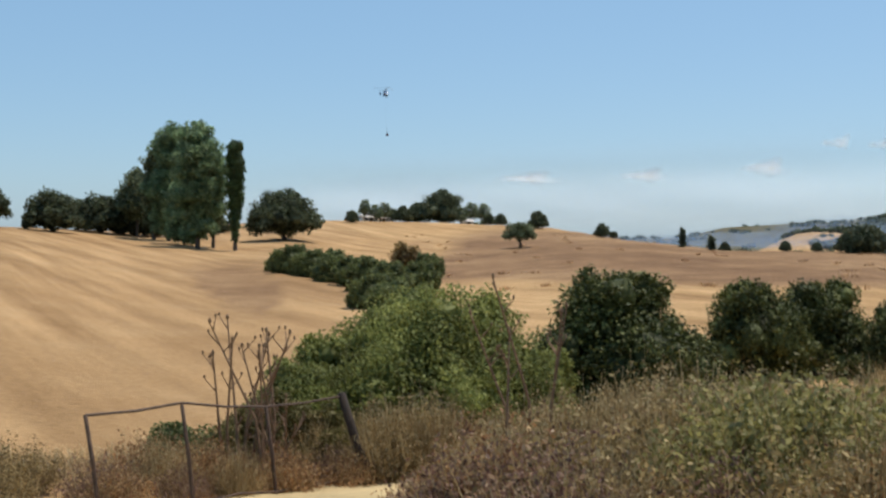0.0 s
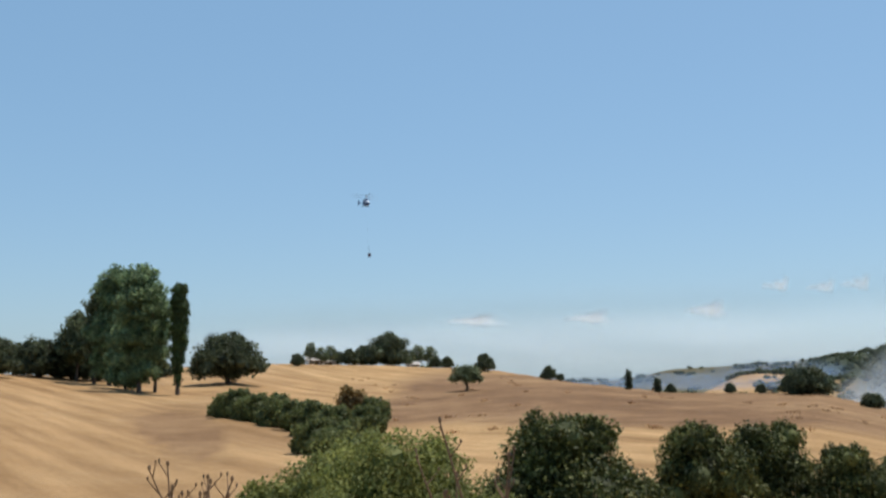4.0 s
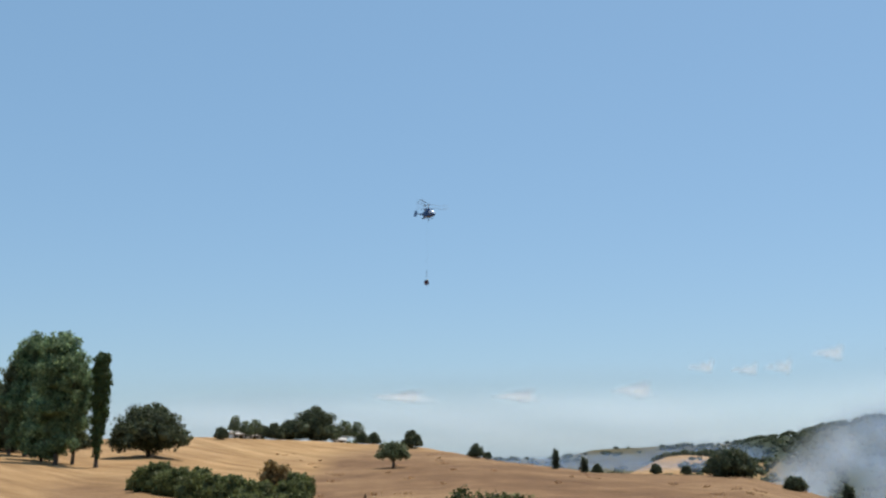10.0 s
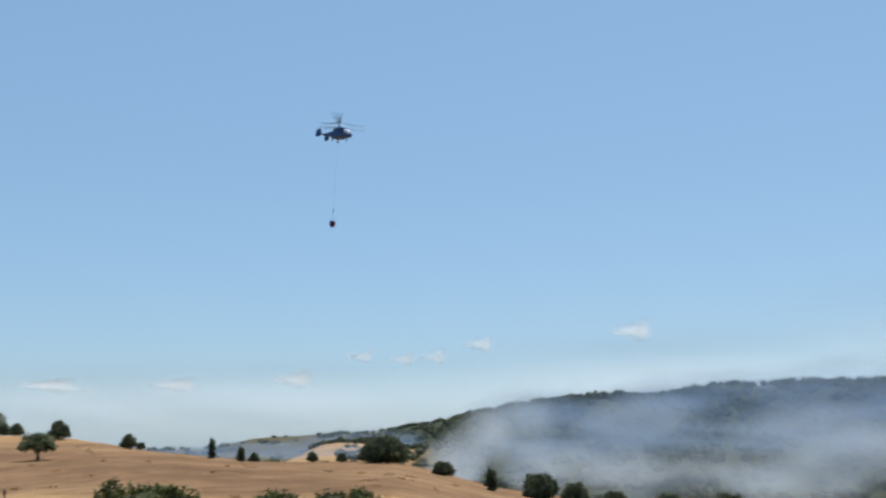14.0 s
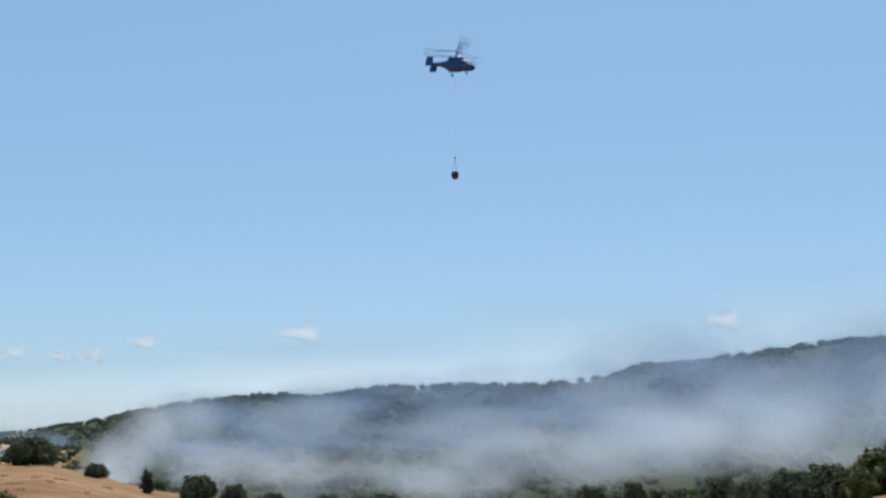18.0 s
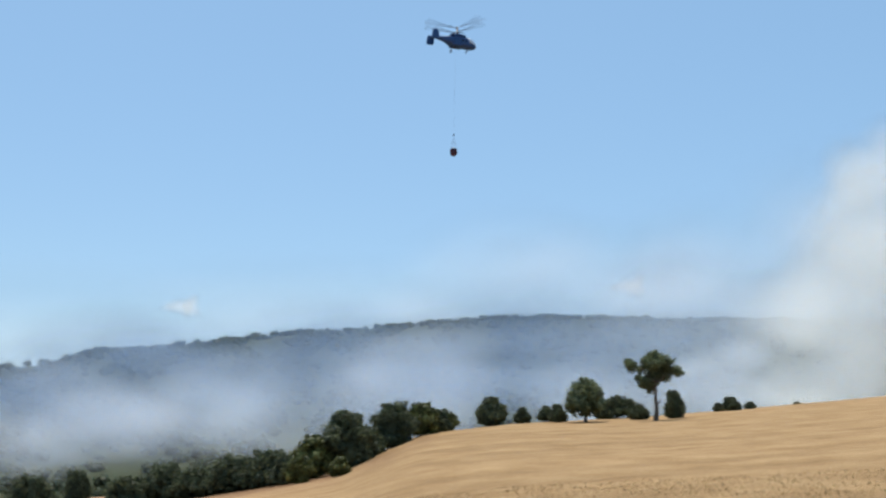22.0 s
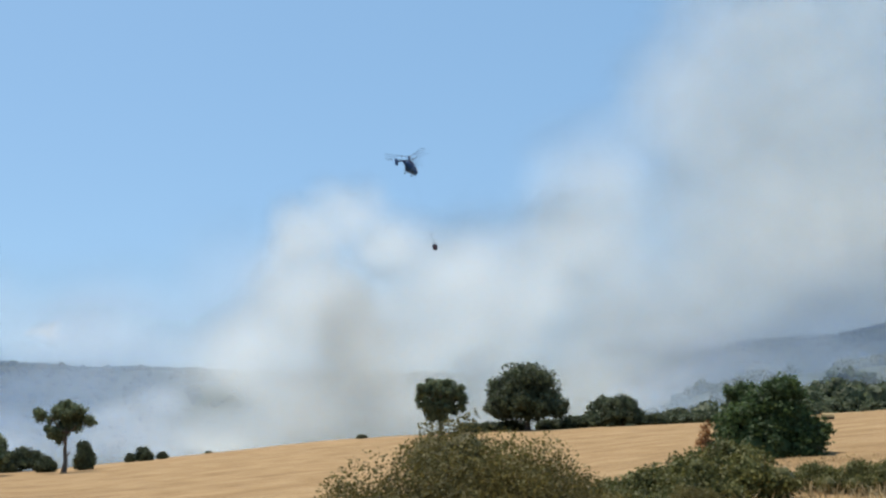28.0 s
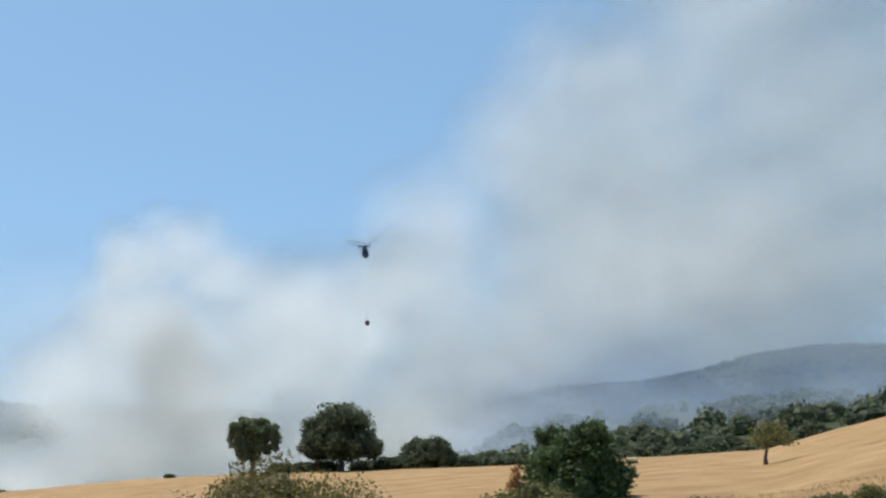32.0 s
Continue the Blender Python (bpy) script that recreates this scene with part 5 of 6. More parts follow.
def build_helicopter():
    h = thing("helicopter", "dark blue firefighting helicopter with twin coaxial rotors in flight", "helicopter")
    v, f = loft([(5.1, -0.55, 0.15, 0.15), (4.9, -0.5, 0.6, 0.5), (4.3, -0.3, 1.0, 0.95), (3.4, -0.1, 1.15, 1.25), (2.2, 0.0, 1.2, 1.35), (0.0, 0.05, 1.2, 1.35), (-1.4, 0.1, 1.1, 1.2), (-2.4, 0.3, 0.75, 0.8), (-3.6, 0.45, 0.45, 0.5), (-5.0, 0.55, 0.3, 0.34), (-5.6, 0.58, 0.12, 0.15)])
    part("fuselage", mesh_from("fuselage", v, f, NAVY, True), NAVY, h)
    v, f = loft([(5.04, -0.35, 0.25, 0.2), (4.78, -0.2, 0.74, 0.5), (4.3, 0.0, 1.05, 0.74), (3.6, 0.3, 1.18, 0.84), (3.0, 0.5, 1.21, 0.74)], 18)
    part("cockpit_glass", mesh_from("cockpit_glass", v, f, GLASS_SHEEN, True), GLASS_SHEEN, h, "cockpit glazing with its pale reflection painted in")
    for s in (-1, 1):
        v, f = loft([(2.4, 1.55, 0.12, 0.12), (2.2, 1.55, 0.36, 0.34), (0.6, 1.6, 0.42, 0.42), (-0.8, 1.55, 0.34, 0.34), (-1.6, 1.45, 0.15, 0.15)], 14)
        ob = part("engine_cowling", mesh_from("engine_cowling", [(x, y + s * 0.5, z) for x, y, z in v], f, NAVY, True), NAVY, h)
        v, f = tube([(-0.6, s * 0.8, 1.6), (-0.9, s * 1.15, 1.65)], [0.2, 0.24], 12)
        part("exhaust", mesh_from("exhaust", v, f, STEEL, True), STEEL, ob)
        part("tail_fin", wing([(-6.5, -0.6), (-4.9, -0.6), (-4.7, 0.5), (-4.9, 1.65), (-6.2, 1.65), (-6.5, 0.5)], 0.16), NAVY, h).matrix_basis = pose(0, s * 1.5, 0, 0, 0, -s * 6)
        part("cabin_door", box_mesh(bmesh.new(), -0.6, 1.0, s * 1.2 - 0.03, s * 1.2 + 0.03, -0.95, 0.75), NAVY, h)
        for x in (1.55, 2.3):
            part("cabin_window", box_mesh(bmesh.new(), x - 0.25, x + 0.25, s * 1.205 - 0.02, s * 1.205 + 0.02, 0.0, 0.5), GLASS_DARK, h)
        for x, yy, rr in ((3.0, 0.7, 0.24), (-0.7, 1.35, 0.34)):
            v, f = tube([(x, s * yy * 0.7, -1.0), (x, s * yy, -1.85)], [0.07, 0.06], 8)
            strut = part("wheel_strut", mesh_from("wheel_strut", v, f, STEEL, True), STEEL, h)
            v, f = tube([(x, s * yy - 0.11, -1.85), (x, s * yy - 0.1, -1.85), (x, s * yy + 0.1, -1.85), (x, s * yy + 0.11, -1.85)], [rr * 0.7, rr, rr, rr * 0.7], 16)
            part("wheel", mesh_from("wheel", v, f, TYRE, True), TYRE, strut)
        v, f = tube([(1.4, s * 1.05, -1.05), (-1.2, s * 1.05, -1.0)], [0.2, 0.2], 10)
        part("side_tank", mesh_from("side_tank", v, f, NAVY, True), NAVY, h)
    bm = wing([(-5.9, -1.6), (-5.0, -1.6), (-4.9, 1.6), (-5.9, 1.6)], 0.12)
    part("stabiliser", bm, NAVY, h).matrix_basis = pose(0, 0, 0.6, 90, 0, 0)
    v, f = tube([(0.35, 0, 1.3), (0.35, 0, 2.0), (0.35, 0, 2.05), (0.35, 0, 4.0), (0.35, 0, 4.05)], [0.5, 0.34, 0.16, 0.13, 0.02], 12)
    part("rotor_mast", mesh_from("rotor_mast", v, f, STEEL, True), STEEL, h)
    v, f = tube([(-0.2, 0, -1.3), (-0.2, 0, -1.7), (-0.2, 0, -1.72)], [0.12, 0.1, 0.02], 8)
    part("cargo_hook", mesh_from("cargo_hook", v, f, STEEL, True), STEEL, h)
    rotors = []
    for name, z in (("lower_rotor", 2.45), ("upper_rotor", 3.75)):
        v, f = tube([(0, 0, -0.2), (0, 0, -0.18), (0, 0, 0.18), (0, 0, 0.2)], [0.05, 0.34, 0.3, 0.05], 14)
        rotor = part(name, mesh_from(name, v, f, STEEL, True), STEEL, h)
        rotor.matrix_basis = pose(0.35, 0, z)
        bm = bmesh.new()
        xs = [0.25, 1.2, 1.5, 4.5, 7.7, 7.95]
        ws = [0.09, 0.1, 0.24, 0.24, 0.22, 0.05]
        loops = []
        for x, w in zip(xs, ws):
            droop = 0.012 * x * x * 0.6
            loops.append([bm.verts.new((x, -w, droop - 0.02)), bm.verts.new((x, w, droop + 0.02)), bm.verts.new((x, w * 0.3, droop + 0.06)), bm.verts.new((x, -w * 0.6, droop + 0.04))])
        for a, b in zip(loops, loops[1:]):
            for i in range(4):
                bm.faces.new((a[i], a[(i + 1) % 4], b[(i + 1) % 4], b[i]))
        bm.faces.new(loops[0][::-1])
        bm.faces.new(loops[-1])
        me = bpy.data.meshes.new("rotor_blade")
        bm.to_mesh(me)
        bm.free()
        me.materials.append(BLADE)
        for k in range(3):
            part("rotor_blade", me, BLADE, rotor).matrix_basis = pose(0, 0, 0, 0, 0, 120 * k)
        rotors.append(rotor)
    return h, rotors


helicopter, rotors = build_helicopter()


def build_bucket():
    """Water bucket on a long sling; its origin is the helicopter's cargo hook."""
    b = thing("water_bucket", "dark red collapsible water bucket hanging from a long sling cable", "bucket")
    v, f = tube([(0, 0, -1.7), (0, 0, -12.0), (0, 0, -22.6)], [0.009, 0.009, 0.009], 6)
    part("sling_cable", mesh_from("sling_cable", v, f, STEEL, True), STEEL, b)
    prof = [(0.12, -27.75), (0.42, -27.66), (0.68, -27.4), (0.84, -27.0), (0.88, -26.6), (0.8, -26.2), (0.68, -26.0), (0.62, -26.0), (0.74, -26.25), (0.8, -26.6), (0.76, -27.0), (0.6, -27.3), (0.2, -27.55)]
    vs, fs, n = [], [], 20
    for r, z in prof:
        for k in range(n):
            a = 2 * math.pi * k / n
            vs.append((r * math.cos(a) * (1 + 0.02 * (k % 2)), r * math.sin(a) * (1 + 0.02 * (k % 2)), z))
    for i in range(len(prof) - 1):
        for k in range(n):
            a, c = i * n + k, i * n + (k + 1) % n
            fs.append((a, c, c + n, a + n))
    part("bucket_shell", mesh_from("bucket_shell", vs, fs, BUCKET_CLOTH, True), BUCKET_CLOTH, b)
    v, f = tube([(0.68 * math.cos(a), 0.68 * math.sin(a), -25.98) for a in np.linspace(0, 2 * math.pi, 25)], [0.04] * 25, 6)
    part("rim", mesh_from("rim", v, f, STEEL, True), STEEL, b)
    v, f = tube([(0, 0, -22.3), (0, 0, -22.45), (0, 0, -22.75), (0, 0, -22.9)], [0.03, 0.16, 0.16, 0.03], 10)
    part("control_head", mesh_from("control_head", v, f, TYRE, True), TYRE, b)
    for k in range(8):
        a = 2 * math.pi * k / 8
        v, f = tube([(0, 0, -22.8), (0.68 * math.cos(a), 0.68 * math.sin(a), -25.98)], [0.010, 0.010], 5)
        part("suspension_line", mesh_from("suspension_line", v, f, STEEL, True), STEEL, b)
    return b


bucket = build_bucket()


# ---- smoke of the grass fire, and clouds ----
PUFF_V, PUFF_F = ico(3)
drifting = []


def puff_mesh(name, seed, material):
    b = np.array([1 + 0.22 * noise.noise(Vector(q) * 1.7 + Vector((seed * 3.1, 0, 2))) + 0.1 * noise.noise(Vector(q) * 4.3 + Vector((0, seed, 0))) for q in PUFF_V])[:, None]
    v = PUFF_V * b
    thick = np.hypot(v[:, 0], v[:, 2])[PUFF_F].min(1) < 0.80     # beyond this the smoke has thinned to nothing
    return mesh_from(name, v, PUFF_F[thick], material, True)


PUFFS = {m.name: [puff_mesh("puff", s, m) for s in range(4)] for m in (SMOKE_WHITE, SMOKE_GREY, SMOKE_THIN, SMOKE_BLUE, HAZE_TINT, VAPOUR, MURK)}


def puffs(owner, material, name, rows, drift=(0.0, 0.0), grow=1.0, tilt=25, layers=2):
    """Soft rounded puffs: (bearing, elevation, distance, width, height) in degrees and metres; drift in m/s across and up."""
    rng = random.Random(len(drifting) + 9)
    for row in rows:
        for k in range(layers):
            turn, up, r, w, h = row
            r, w, h = r * grow, w * grow * 1.35, h * grow * 1.35
            if k:
                turn += math.degrees(w / r) * rng.uniform(-0.2, 0.2)
                up += math.degrees(h / r) * rng.uniform(-0.2, 0.2)
                r += w * rng.uniform(-0.25, 0.25)
                w, h = w * rng.uniform(0.7, 1.1), h * rng.uniform(0.7, 1.1)
            a = radians(turn)
            c = Vector((-r * math.sin(a), r * math.cos(a), EYE + r * math.tan(radians(up))))
            ob = part(name, rng.choice(PUFFS[material.name]), material, owner)
            ob.scale = (w / 2, max(w, h) * 0.3, h / 2)
            m = pose(c.x, c.y, c.z, 0, rng.uniform(-tilt, tilt), turn)
            ob.matrix_basis = m @ Matrix.Diagonal((*ob.scale, 1))
            if drift != (0.0, 0.0):
                across = Vector((math.cos(a), math.sin(a), 0))
                drifting.append((ob, m, across * drift[0] * rng.uniform(0.7, 1.2) + Vector((0, 0, drift[1] * rng.uniform(0.6, 1.2)))))
    return owner


bank = thing("valley_smoke", "thin bluish smoke lying along the valley below the hills", "smoke")
puffs(bank, SMOKE_BLUE, "puff", [(-25.2, 0.2, 360, 26, 30), (-26.6, 0.9, 370, 20, 26), (-24.0, -0.8, 350, 26, 14), (-29.0, -0.6, 360, 44, 20), (-33.5, -0.9, 360, 48, 20), (-38, -0.6, 370, 52, 26), (-43, -0.3, 370, 56, 30), (-48, 0.2, 380, 60, 36), (-53, 0.8, 380, 60, 40), (-58, 1.2, 390, 64, 44), (-63, 1.6, 390, 64, 44), (-68, 2.0, 390, 60, 44), (-73.5, 1.8, 390, 54, 40), (-78.5, 1.7, 392, 44, 30), (-82.0, 1.9, 395, 44, 32), (-81.0, 3.4, 410, 48, 26)], (0.5, 0.25), layers=3)
puffs(bank, SMOKE_THIN, "puff", [(-27.5, 1.2, 420, 50, 40), (-34, 0.9, 430, 80, 34), (-42, 1.0, 430, 90, 40), (-50, 1.6, 430, 100, 50), (-58, 2.4, 440, 110, 60), (-66, 3.0, 440, 110, 64), (-74, 3.2, 440, 100, 64), (-80, 3.0, 430, 80, 60), (-79, 6.0, 460, 90, 60)], (0.4, 0.15))

column = thing("smoke_column", "tall billowing pale grey smoke column rising behind the field", "smoke")
puffs(column, SMOKE_WHITE, "puff", [(-83.0, 1.6, 330, 34, 26), (-85.0, 2.2, 330, 40, 34), (-88, 2.6, 330, 60, 40), (-92.5, 2.8, 335, 56, 44), (-97, 3.0, 340, 54, 44)], (0.3, 0.2), 1.36, layers=4)
puffs(column, SMOKE_WHITE, "puff", [(-86, 6.0, 340, 52, 46), (-90.5, 6.5, 340, 58, 50), (-95, 6.8, 350, 56, 50), (-87.6, 9.6, 345, 44, 42), (-91.5, 9.6, 345, 44, 44), (-96, 9.0, 350, 50, 48), (-88.6, 12.0, 345, 30, 30), (-90.6, 12.6, 345, 30, 26), (-93.6, 11.4, 350, 34, 30)], (1.6, 0.5), 1.36, layers=4)
puffs(column, SMOKE_GREY, "puff", [(-90.2, 4.2, 322, 36, 46), (-91, 7.0, 325, 30, 40), (-89.2, 2.2, 320, 34, 26), (-93.0, 3.0, 322, 30, 26)], (0.8, 0.3), 1.36)

puffs(column, SMOKE_WHITE, "puff", [(-85.5, 1.4, 440, 50, 30), (-88.5, 2.2, 440, 66, 44), (-93, 2.4, 445, 66, 48), (-97.5, 2.6, 450, 66, 48), (-102, 3.0, 450, 66, 50), (-106, 3.4, 455, 50, 40), (-99.5, 5.6, 460, 60, 50), (-94.5, 5.4, 450, 60, 50)], (0.3, 0.2), layers=4)

plume = thing("smoke_plume", "wide pale smoke plume leaning up across the sky", "smoke")
puffs(plume, SMOKE_WHITE, "puff", [(-100, 4.6, 360, 60, 50), (-104.5, 5.0, 370, 64, 54), (-99.5, 8.4, 370, 58, 52), (-104, 9.4, 380, 66, 60), (-109, 8.0, 390, 70, 60), (-101.2, 11.4, 380, 40, 36)], (0.8, 0.3), 1.36, layers=4)
puffs(plume, SMOKE_WHITE, "puff", [(-105.5, 13.2, 390, 64, 60), (-111, 12.6, 400, 80, 70), (-108.5, 17.0, 400, 66, 66), (-114.5, 17.0, 410, 84, 76), (-112.5, 21.5, 410, 66, 60), (-119, 21.5, 420, 90, 80), (-117, 26.0, 420, 80, 60), (-124, 26.0, 430, 96, 80), (-119, 13.5, 420, 90, 76), (-126, 17.5, 430, 96, 90), (-124, 11.0, 430, 90, 60), (-114, 9.6, 430, 90, 60), (-119, 9.4, 430, 90, 50)], (1.6, 0.4), 1.36, layers=4)
puffs(plume, SMOKE_THIN, "puff", [(-107, 3.8, 420, 70, 50), (-113, 6.0, 420, 90, 60), (-118, 8.0, 430, 90, 60), (-123, 7.6, 440, 100, 60), (-112, 3.0, 430, 80, 40), (-119, 4.4, 430, 90, 46)], (0.5, 0.2), 1.36)

# a thin veil added before the wooded spur to tint it hazy blue
puffs(plume, SMOKE_THIN, "puff", [(-107.5, 2.6, 300, 50, 22), (-112, 2.9, 300, 56, 26), (-117, 3.2, 300, 60, 28), (-122, 3.4, 300, 60, 30), (-127, 3.6, 300, 60, 30)], (0.3, 0.1), layers=4)

puffs(plume, SMOKE_WHITE, "puff", [(-112, 10.5, 470, 150, 120), (-119, 12.5, 480, 170, 130), (-126, 13.5, 490, 180, 150), (-131, 20, 500, 180, 150), (-122, 19.5, 490, 170, 140), (-114, 15.5, 480, 130, 120), (-128, 8.0, 490, 160, 100), (-121, 27, 500, 170, 130), (-129, 29, 500, 170, 130)], (1.0, 0.3), 1.36, layers=3)
puffs(column, SMOKE_BLUE, "puff", [(-83, 5.4, 480, 70, 60), (-88, 6.0, 480, 90, 80), (-98, 8.0, 480, 120, 110), (-104, 7.5, 480, 120, 110)], (0.6, 0.2), 1.36, layers=2)

puffs(plume, SMOKE_WHITE, "puff", [(-106, 5.8, 1400, 290, 200), (-111, 6.8, 1400, 300, 220), (-117, 8.2, 1400, 320, 240), (-123, 9.6, 1400, 320, 240), (-129, 10.5, 1400, 320, 240)], (0.5, 0.2), layers=4)

puffs(column, MURK, "puff", [(-66, 6.0, 1400, 300, 120), (-71, 7.0, 1400, 320, 150), (-76, 7.6, 1400, 320, 180), (-81, 8.0, 1400, 320, 200), (-86, 9.0, 1400, 320, 220)], (0.4, 0.1), layers=3)

# added see-through veils, tinted to imitate the air's blue over far hills
haze = thing("hill_haze", "added tinted veils standing in for distance haze before hills and horizon", "haze", kind="stuff")
puffs(haze, HAZE_TINT, "veil", [(-20.5, 0.42, 1090, 130, 27), (-17.5, 0.38, 1090, 150, 27), (-14.2, 0.15, 1090, 150, 20), (-10, -0.1, 1090, 180, 16), (-5, -0.1, 1090, 180, 16)], tilt=2, layers=4)
puffs(haze, HAZE_TINT, "veil", [(-18.5, 0.1, 640, 80, 13), (-15.5, -0.05, 640, 80, 10)], tilt=2, layers=2)
# pale veils added to whiten the low sky
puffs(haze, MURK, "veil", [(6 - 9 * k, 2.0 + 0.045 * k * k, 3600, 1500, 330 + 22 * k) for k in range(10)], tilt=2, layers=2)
puffs(haze, HAZE_TINT, "veil", [(-29, 0.4, 425, 120, 20), (-37, 0.8, 425, 130, 24), (-46, 1.3, 425, 140, 28), (-55, 1.8, 425, 150, 34), (-64, 2.2, 425, 150, 38), (-73, 2.4, 425, 150, 38)], tilt=5, layers=2)
puffs(haze, HAZE_TINT, "veil", [(-112, 2.4, 640, 340, 50)], tilt=5)
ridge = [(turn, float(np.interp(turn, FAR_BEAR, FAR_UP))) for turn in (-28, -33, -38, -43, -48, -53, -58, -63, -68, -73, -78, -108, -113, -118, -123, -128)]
puffs(haze, HAZE_TINT, "veil", [(turn, up * 0.72, 520, 100 if turn < -50 else 84, 1290 * math.tan(radians(up * 0.36 + (0.35 if turn < -50 else 0.12)))) for turn, up in ridge], tilt=3, layers=4)


def clouds():
    rows = [(-4.2, 3.2, 200, 24), (-10.0, 3.3, 150, 26), (-15.85, 3.62, 130, 34), (-19.2, 4.75, 60, 26), (-21.3, 4.6, 60, 24), (-22.9, 4.72, 60, 30), (-25.2, 5.35, 80, 30), (-32.9, 5.9, 130, 40), (-54.1, 6.32, 110, 40), (-76.6, 7.2, 110, 40)]
    for turn, up, w, h in rows:
        c = thing("cloud", "small white fair-weather cloud low over the horizon", "cloud", group="clouds over the horizon")
        w, h = w * 0.95, h * 1.5
        puffs(c, VAPOUR, "puff", [(turn, up, 3200, w, h), (turn - 0.35, up + 0.06, 3210, w * 0.5, h), (turn + 0.4, up - 0.02, 3220, w * 0.7, h * 0.6)], tilt=3, layers=4)


clouds()


# ---- what moves ----
def motions():
    walk(helicopter, [
        (0, pose(-38.1, 747.1, 99.2, -1.0, 3.0, -72.0)),
        (4, pose(-12.3, 573.1, 94.2, -3.2, 3.0, -72.6)),
        (4.5, pose(-8.9, 561.2, 93.9, -0.5, 3.0, -72.7)),
        (6.5, pose(7.3, 515.8, 95.4, 0.7, 3.0, -73.0)),
        (7, pose(11.7, 504.1, 95.6, -0.2, 3.0, -72.0)),
        (7.5, pose(16.3, 491.9, 96.1, -1.3, 3.0, -71.0)),
        (8, pose(20.9, 479.4, 96.3, -2.3, 3.0, -70.0)),
        (8.5, pose(25.4, 466.4, 96.0, -3.3, 3.0, -69.0)),
        (9, pose(30.2, 453.1, 96.1, -4.1, 3.0, -68.0)),
        (9.5, pose(35.3, 439.3, 96.2, -4.8, 3.0, -66.5)),
        (10, pose(40.3, 425.3, 95.9, -5.3, 3.0, -65.0)),
        (10.5, pose(46.7, 410.8, 95.6, -5.7, 3.0, -63.5)),
        (11, pose(53.1, 396.1, 95.0, -5.9, 3.0, -62.0)),
        (11.5, pose(60.0, 381.3, 94.9, -6.0, 3.0, -60.5)),
        (12, pose(66.7, 366.4, 94.4, -6.0, 3.0, -59.0)),
        (12.5, pose(74.5, 351.3, 94.0, -5.9, 3.0, -57.5)),
        (13, pose(82.9, 336.1, 93.9, -5.7, 3.0, -56.0)),
        (13.5, pose(90.4, 321.3, 93.8, -5.5, 3.0, -55.4)),
        (14, pose(99.0, 306.2, 93.4, -5.2, 3.0, -54.8)),
        (14.5, pose(106.4, 291.8, 93.0, -4.9, 3.0, -54.2)),
        (15, pose(114.9, 277.2, 92.5, -4.6, 3.0, -53.6)),
        (15.5, pose(122.9, 263.1, 92.1, -4.2, 3.0, -53.0)),
        (17.5, pose(158.8, 207.4, 91.6, -3.1, 3.0, -53.0)),
        (18, pose(167.6, 194.1, 91.8, -2.9, 3.0, -53.0)),
        (18.5, pose(175.5, 181.9, 91.9, -2.8, 3.0, -53.0)),
        (19, pose(184.7, 168.7, 92.4, -2.7, 3.0, -53.0)),
        (19.5, pose(192.9, 156.9, 92.7, -2.7, 3.0, -52.4)),
        (20, pose(202.0, 144.1, 92.7, -2.8, 3.0, -51.8)),
        (20.5, pose(210.8, 132.1, 93.1, -3.0, 3.0, -51.1)),
        (21, pose(220.0, 119.4, 92.8, -3.1, 3.0, -50.5)),
        (21.5, pose(228.5, 108.2, 93.2, -3.3, 3.0, -49.9)),
        (22, pose(237.6, 96.1, 93.2, -3.5, 3.0, -49.2)),
        (22.5, pose(246.5, 84.8, 93.4, -3.7, 3.0, -48.6)),
        (23, pose(255.5, 73.0, 93.3, -3.9, 3.0, -48.0)),
        (23.5, pose(264.2, 62.8, 93.6, -4.1, 3.0, -47.0)),
        (24, pose(273.2, 51.9, 93.5, -4.2, 3.0, -46.0)),
        (24.5, pose(282.1, 41.7, 93.8, -4.2, 3.0, -45.0)),
        (25, pose(291.0, 31.8, 94.1, -4.1, 3.0, -44.0)),
        (25.5, pose(300.0, 21.8, 94.3, -3.9, 3.0, -43.0)),
        (26, pose(309.0, 11.5, 94.9, -3.6, 3.0, -42.0)),
        (26.5, pose(317.9, 2.3, 95.2, -3.1, 3.0, -38.4)),
        (28.5, pose(352.1, -33.5, 96.4, -0.4, 3.0, -24.0)),
        (29, pose(360.8, -36.6, 97.3, 0.3, 3.0, -22.0)),
        (29.5, pose(368.2, -48.2, 96.3, 0.8, 3.0, -20.0)),
        (30, pose(375.6, -56.5, 96.6, 0.9, 3.0, -18.0)),
        (30.5, pose(382.7, -64.1, 95.5, 0.5, 3.0, -17.0)),
        (31, pose(389.8, -69.2, 95.8, -0.8, 3.0, -16.0)),
        (31.5, pose(396.5, -74.1, 96.0, -3.2, 3.0, -15.0)),
        (32, pose(402.0, -82.3, 94.5, -6.0, 3.0, -14.0)),
    ])
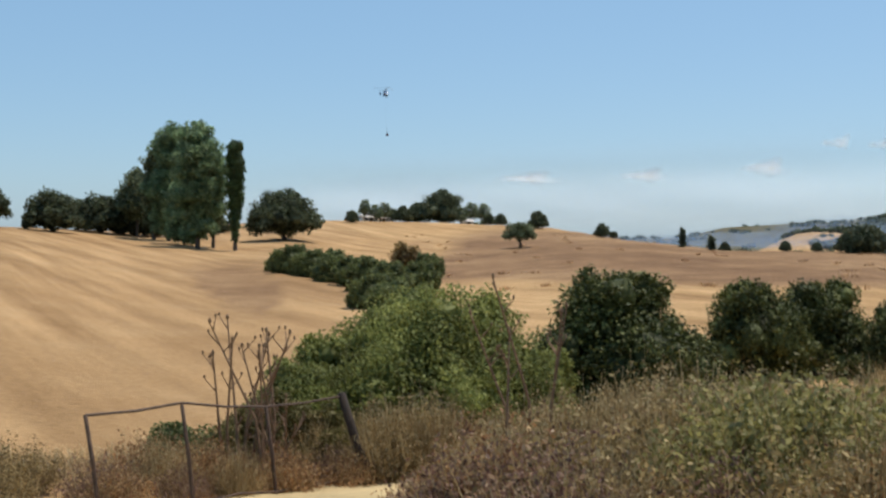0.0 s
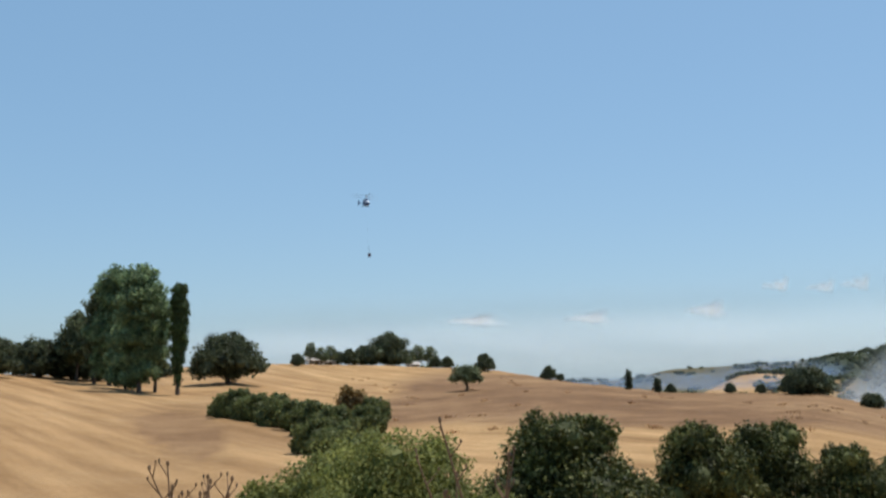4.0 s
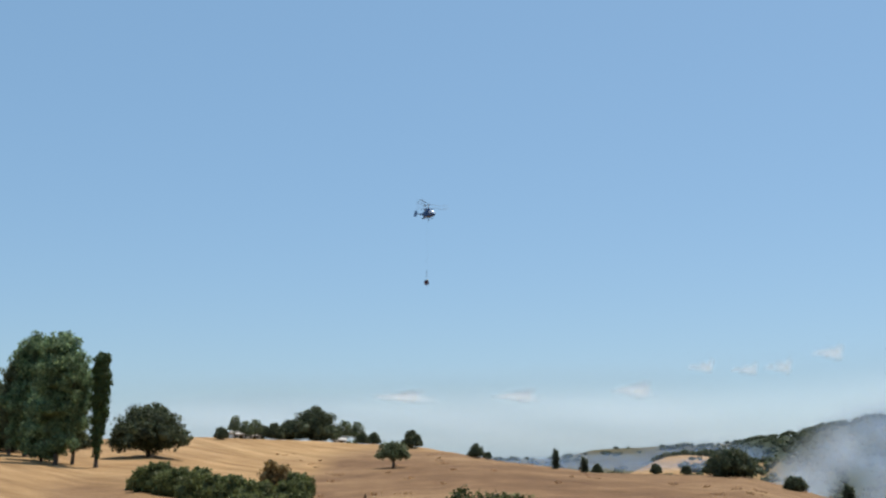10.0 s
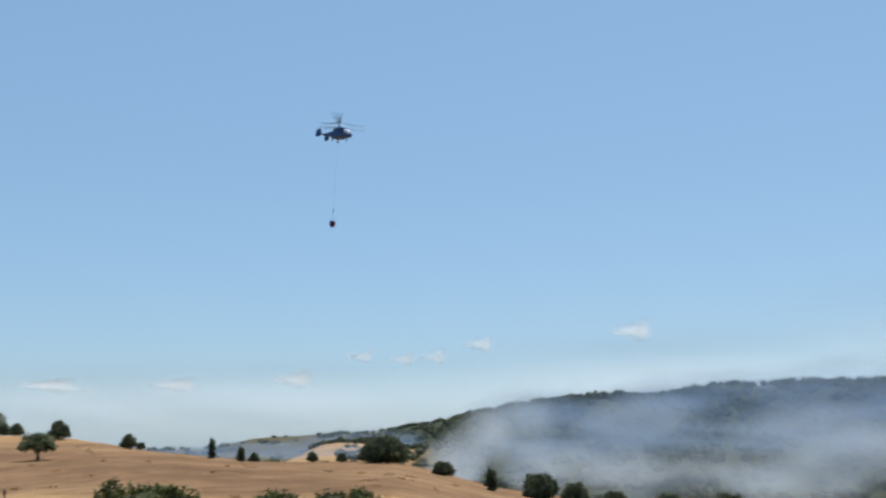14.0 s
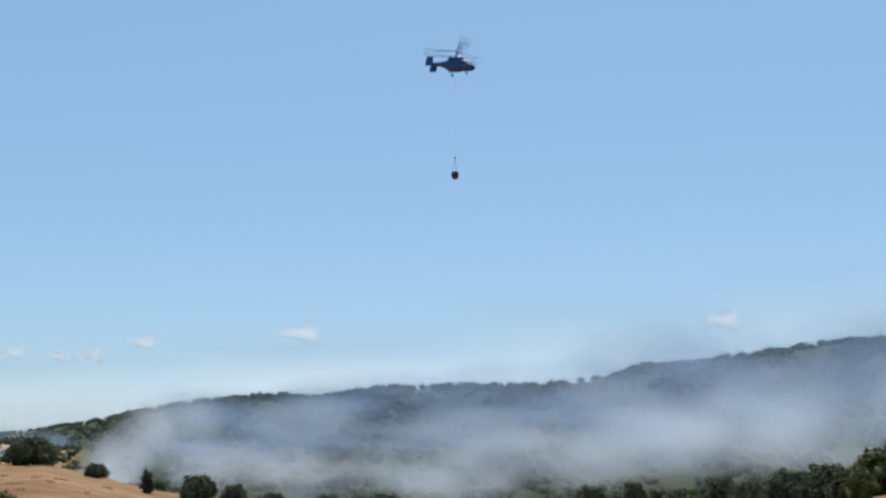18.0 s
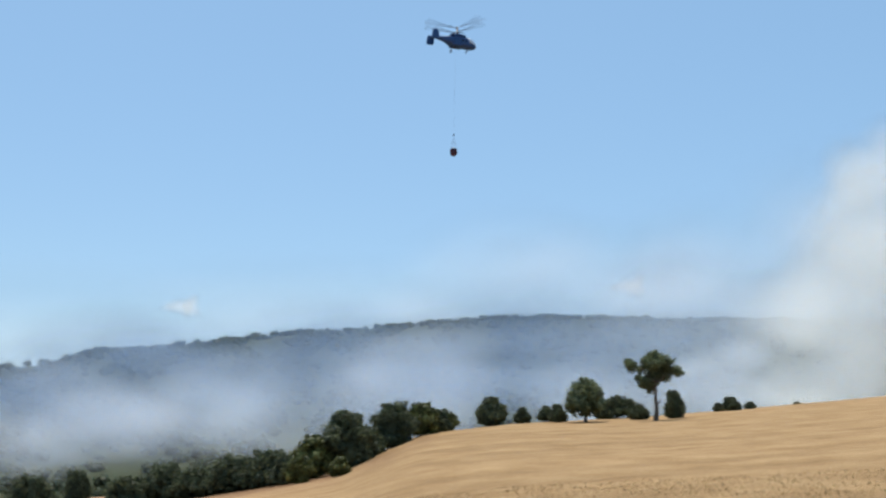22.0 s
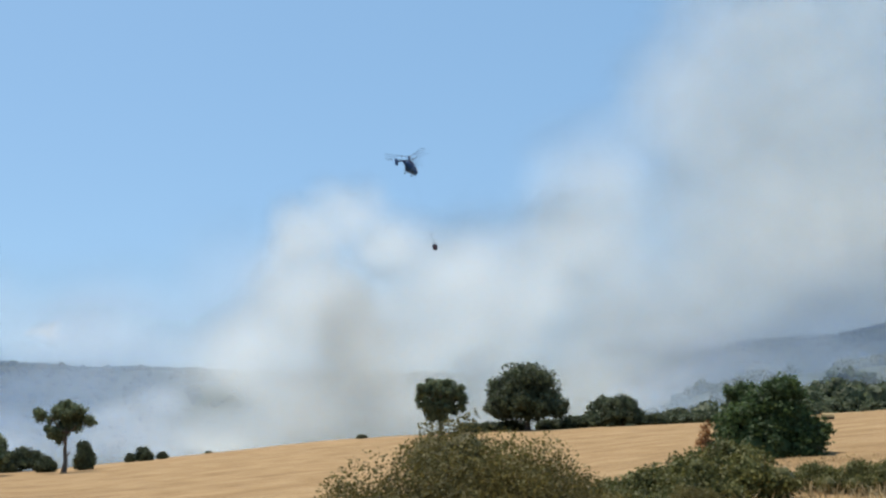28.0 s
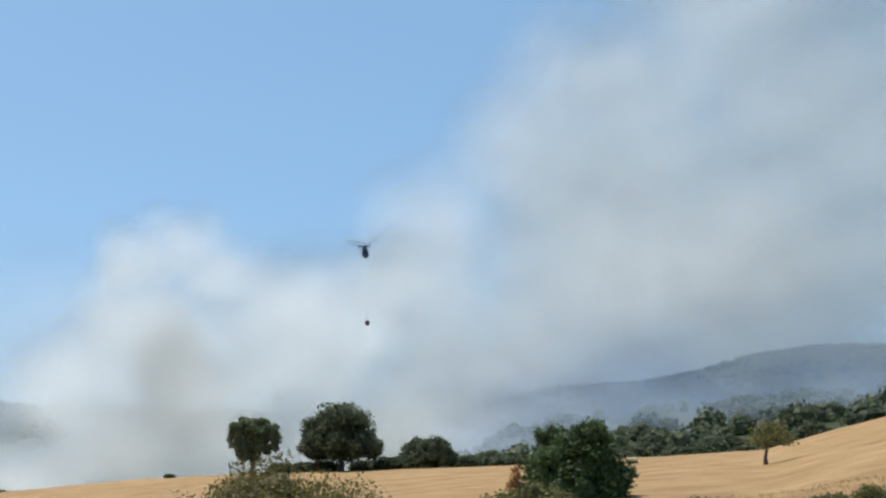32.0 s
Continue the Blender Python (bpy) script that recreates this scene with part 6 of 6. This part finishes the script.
    walk(bucket, [
        (0, pose(-38.1, 747.1, 99.2, 0.1, -2.5, 0)),
        (4, pose(-12.3, 573.1, 94.2, 0.1, -4.3, 0)),
        (4.5, pose(-8.9, 561.2, 93.9, 0.1, -4.3, 0)),
        (6.5, pose(7.3, 515.8, 95.4, 0.1, 9.3, 0)),
        (7, pose(11.7, 504.1, 95.6, 0.2, 10.8, 0)),
        (7.5, pose(16.3, 491.9, 96.1, 0.3, 11.2, 0)),
        (8, pose(20.9, 479.4, 96.3, 0.4, 10.2, 0)),
        (8.5, pose(25.4, 466.4, 96.0, 0.4, 8.4, 0)),
        (9, pose(30.2, 453.1, 96.1, 0.4, 5.9, 0)),
        (9.5, pose(35.3, 439.3, 96.2, 0.2, 2.7, 0)),
        (10, pose(40.3, 425.3, 95.9, -0.0, -0.2, 0)),
        (10.5, pose(46.7, 410.8, 95.6, -0.2, -1.8, 0)),
        (11, pose(53.1, 396.1, 95.0, -0.4, -3.1, 0)),
        (11.5, pose(60.0, 381.3, 94.9, -0.6, -3.5, 0)),
        (12, pose(66.7, 366.4, 94.4, -0.6, -3.5, 0)),
        (12.5, pose(74.5, 351.3, 94.0, -0.5, -2.5, 0)),
        (13, pose(82.9, 336.1, 93.9, -0.2, -0.7, 0)),
        (13.5, pose(90.4, 321.3, 93.8, 0.1, 0.2, 0)),
        (14, pose(99.0, 306.2, 93.4, 0.8, 2.5, 0)),
        (14.5, pose(106.4, 291.8, 93.0, 1.1, 3.0, 0)),
        (15, pose(114.9, 277.2, 92.5, 1.3, 3.2, 0)),
        (15.5, pose(122.9, 263.1, 92.1, 1.7, 3.6, 0)),
        (17.5, pose(158.8, 207.4, 91.6, 1.6, 2.0, 0)),
        (18, pose(167.6, 194.1, 91.8, 0.0, -0.0, 0)),
        (18.5, pose(175.5, 181.9, 91.9, -0.6, -0.6, 0)),
        (19, pose(184.7, 168.7, 92.4, -1.7, -1.5, 0)),
        (19.5, pose(192.9, 156.9, 92.7, -2.2, -1.7, 0)),
        (20, pose(202.0, 144.1, 92.7, -1.3, -0.9, 0)),
        (20.5, pose(210.8, 132.1, 93.1, -0.4, -0.2, 0)),
        (21, pose(220.0, 119.4, 92.8, 0.6, 0.3, 0)),
        (21.5, pose(228.5, 108.2, 93.2, 0.7, 0.3, 0)),
        (22, pose(237.6, 96.1, 93.2, 1.4, 0.6, 0)),
        (22.5, pose(246.5, 84.8, 93.4, 2.0, 0.7, 0)),
        (23, pose(255.5, 73.0, 93.3, 0.8, 0.2, 0)),
        (23.5, pose(264.2, 62.8, 93.6, -1.4, -0.3, 0)),
        (24, pose(273.2, 51.9, 93.5, -3.7, -0.7, 0)),
        (24.5, pose(282.1, 41.7, 93.8, -6.6, -0.9, 0)),
        (25, pose(291.0, 31.8, 94.1, -10.9, -1.1, 0)),
        (25.5, pose(300.0, 21.8, 94.3, -13.3, -0.8, 0)),
        (26, pose(309.0, 11.5, 94.9, -15.9, -0.4, 0)),
        (26.5, pose(317.9, 2.3, 95.2, -17.3, 0.1, 0)),
        (28.5, pose(352.1, -33.5, 96.4, -12.9, 1.4, 0)),
        (29, pose(360.8, -36.6, 97.3, -9.6, 1.0, 0)),
        (29.5, pose(368.2, -48.2, 96.3, -7.7, 1.0, 0)),
        (30, pose(375.6, -56.5, 96.6, -6.1, 0.9, 0)),
        (30.5, pose(382.7, -64.1, 95.5, -3.2, 0.5, 0)),
        (31, pose(389.8, -69.2, 95.8, -1.1, 0.2, 0)),
        (31.5, pose(396.5, -74.1, 96.0, -1.6, 0.3, 0)),
        (32, pose(402.0, -82.3, 94.5, -0.8, 0.2, 0)),
    ])
    for rotor, way in zip(rotors, (1, -1)):
        at = rotor.matrix_basis.translation.copy()
        walk(rotor, [(k / 30, pose(at.x, at.y, at.z, 0, 0, way * 53.0 * k)) for k in range(961)])
    for ob, m, flow in drifting:
        walk(ob, [(t, Matrix.Translation(flow * (t - 26.0)) @ m) for t in (0, 16, 32)])


motions()
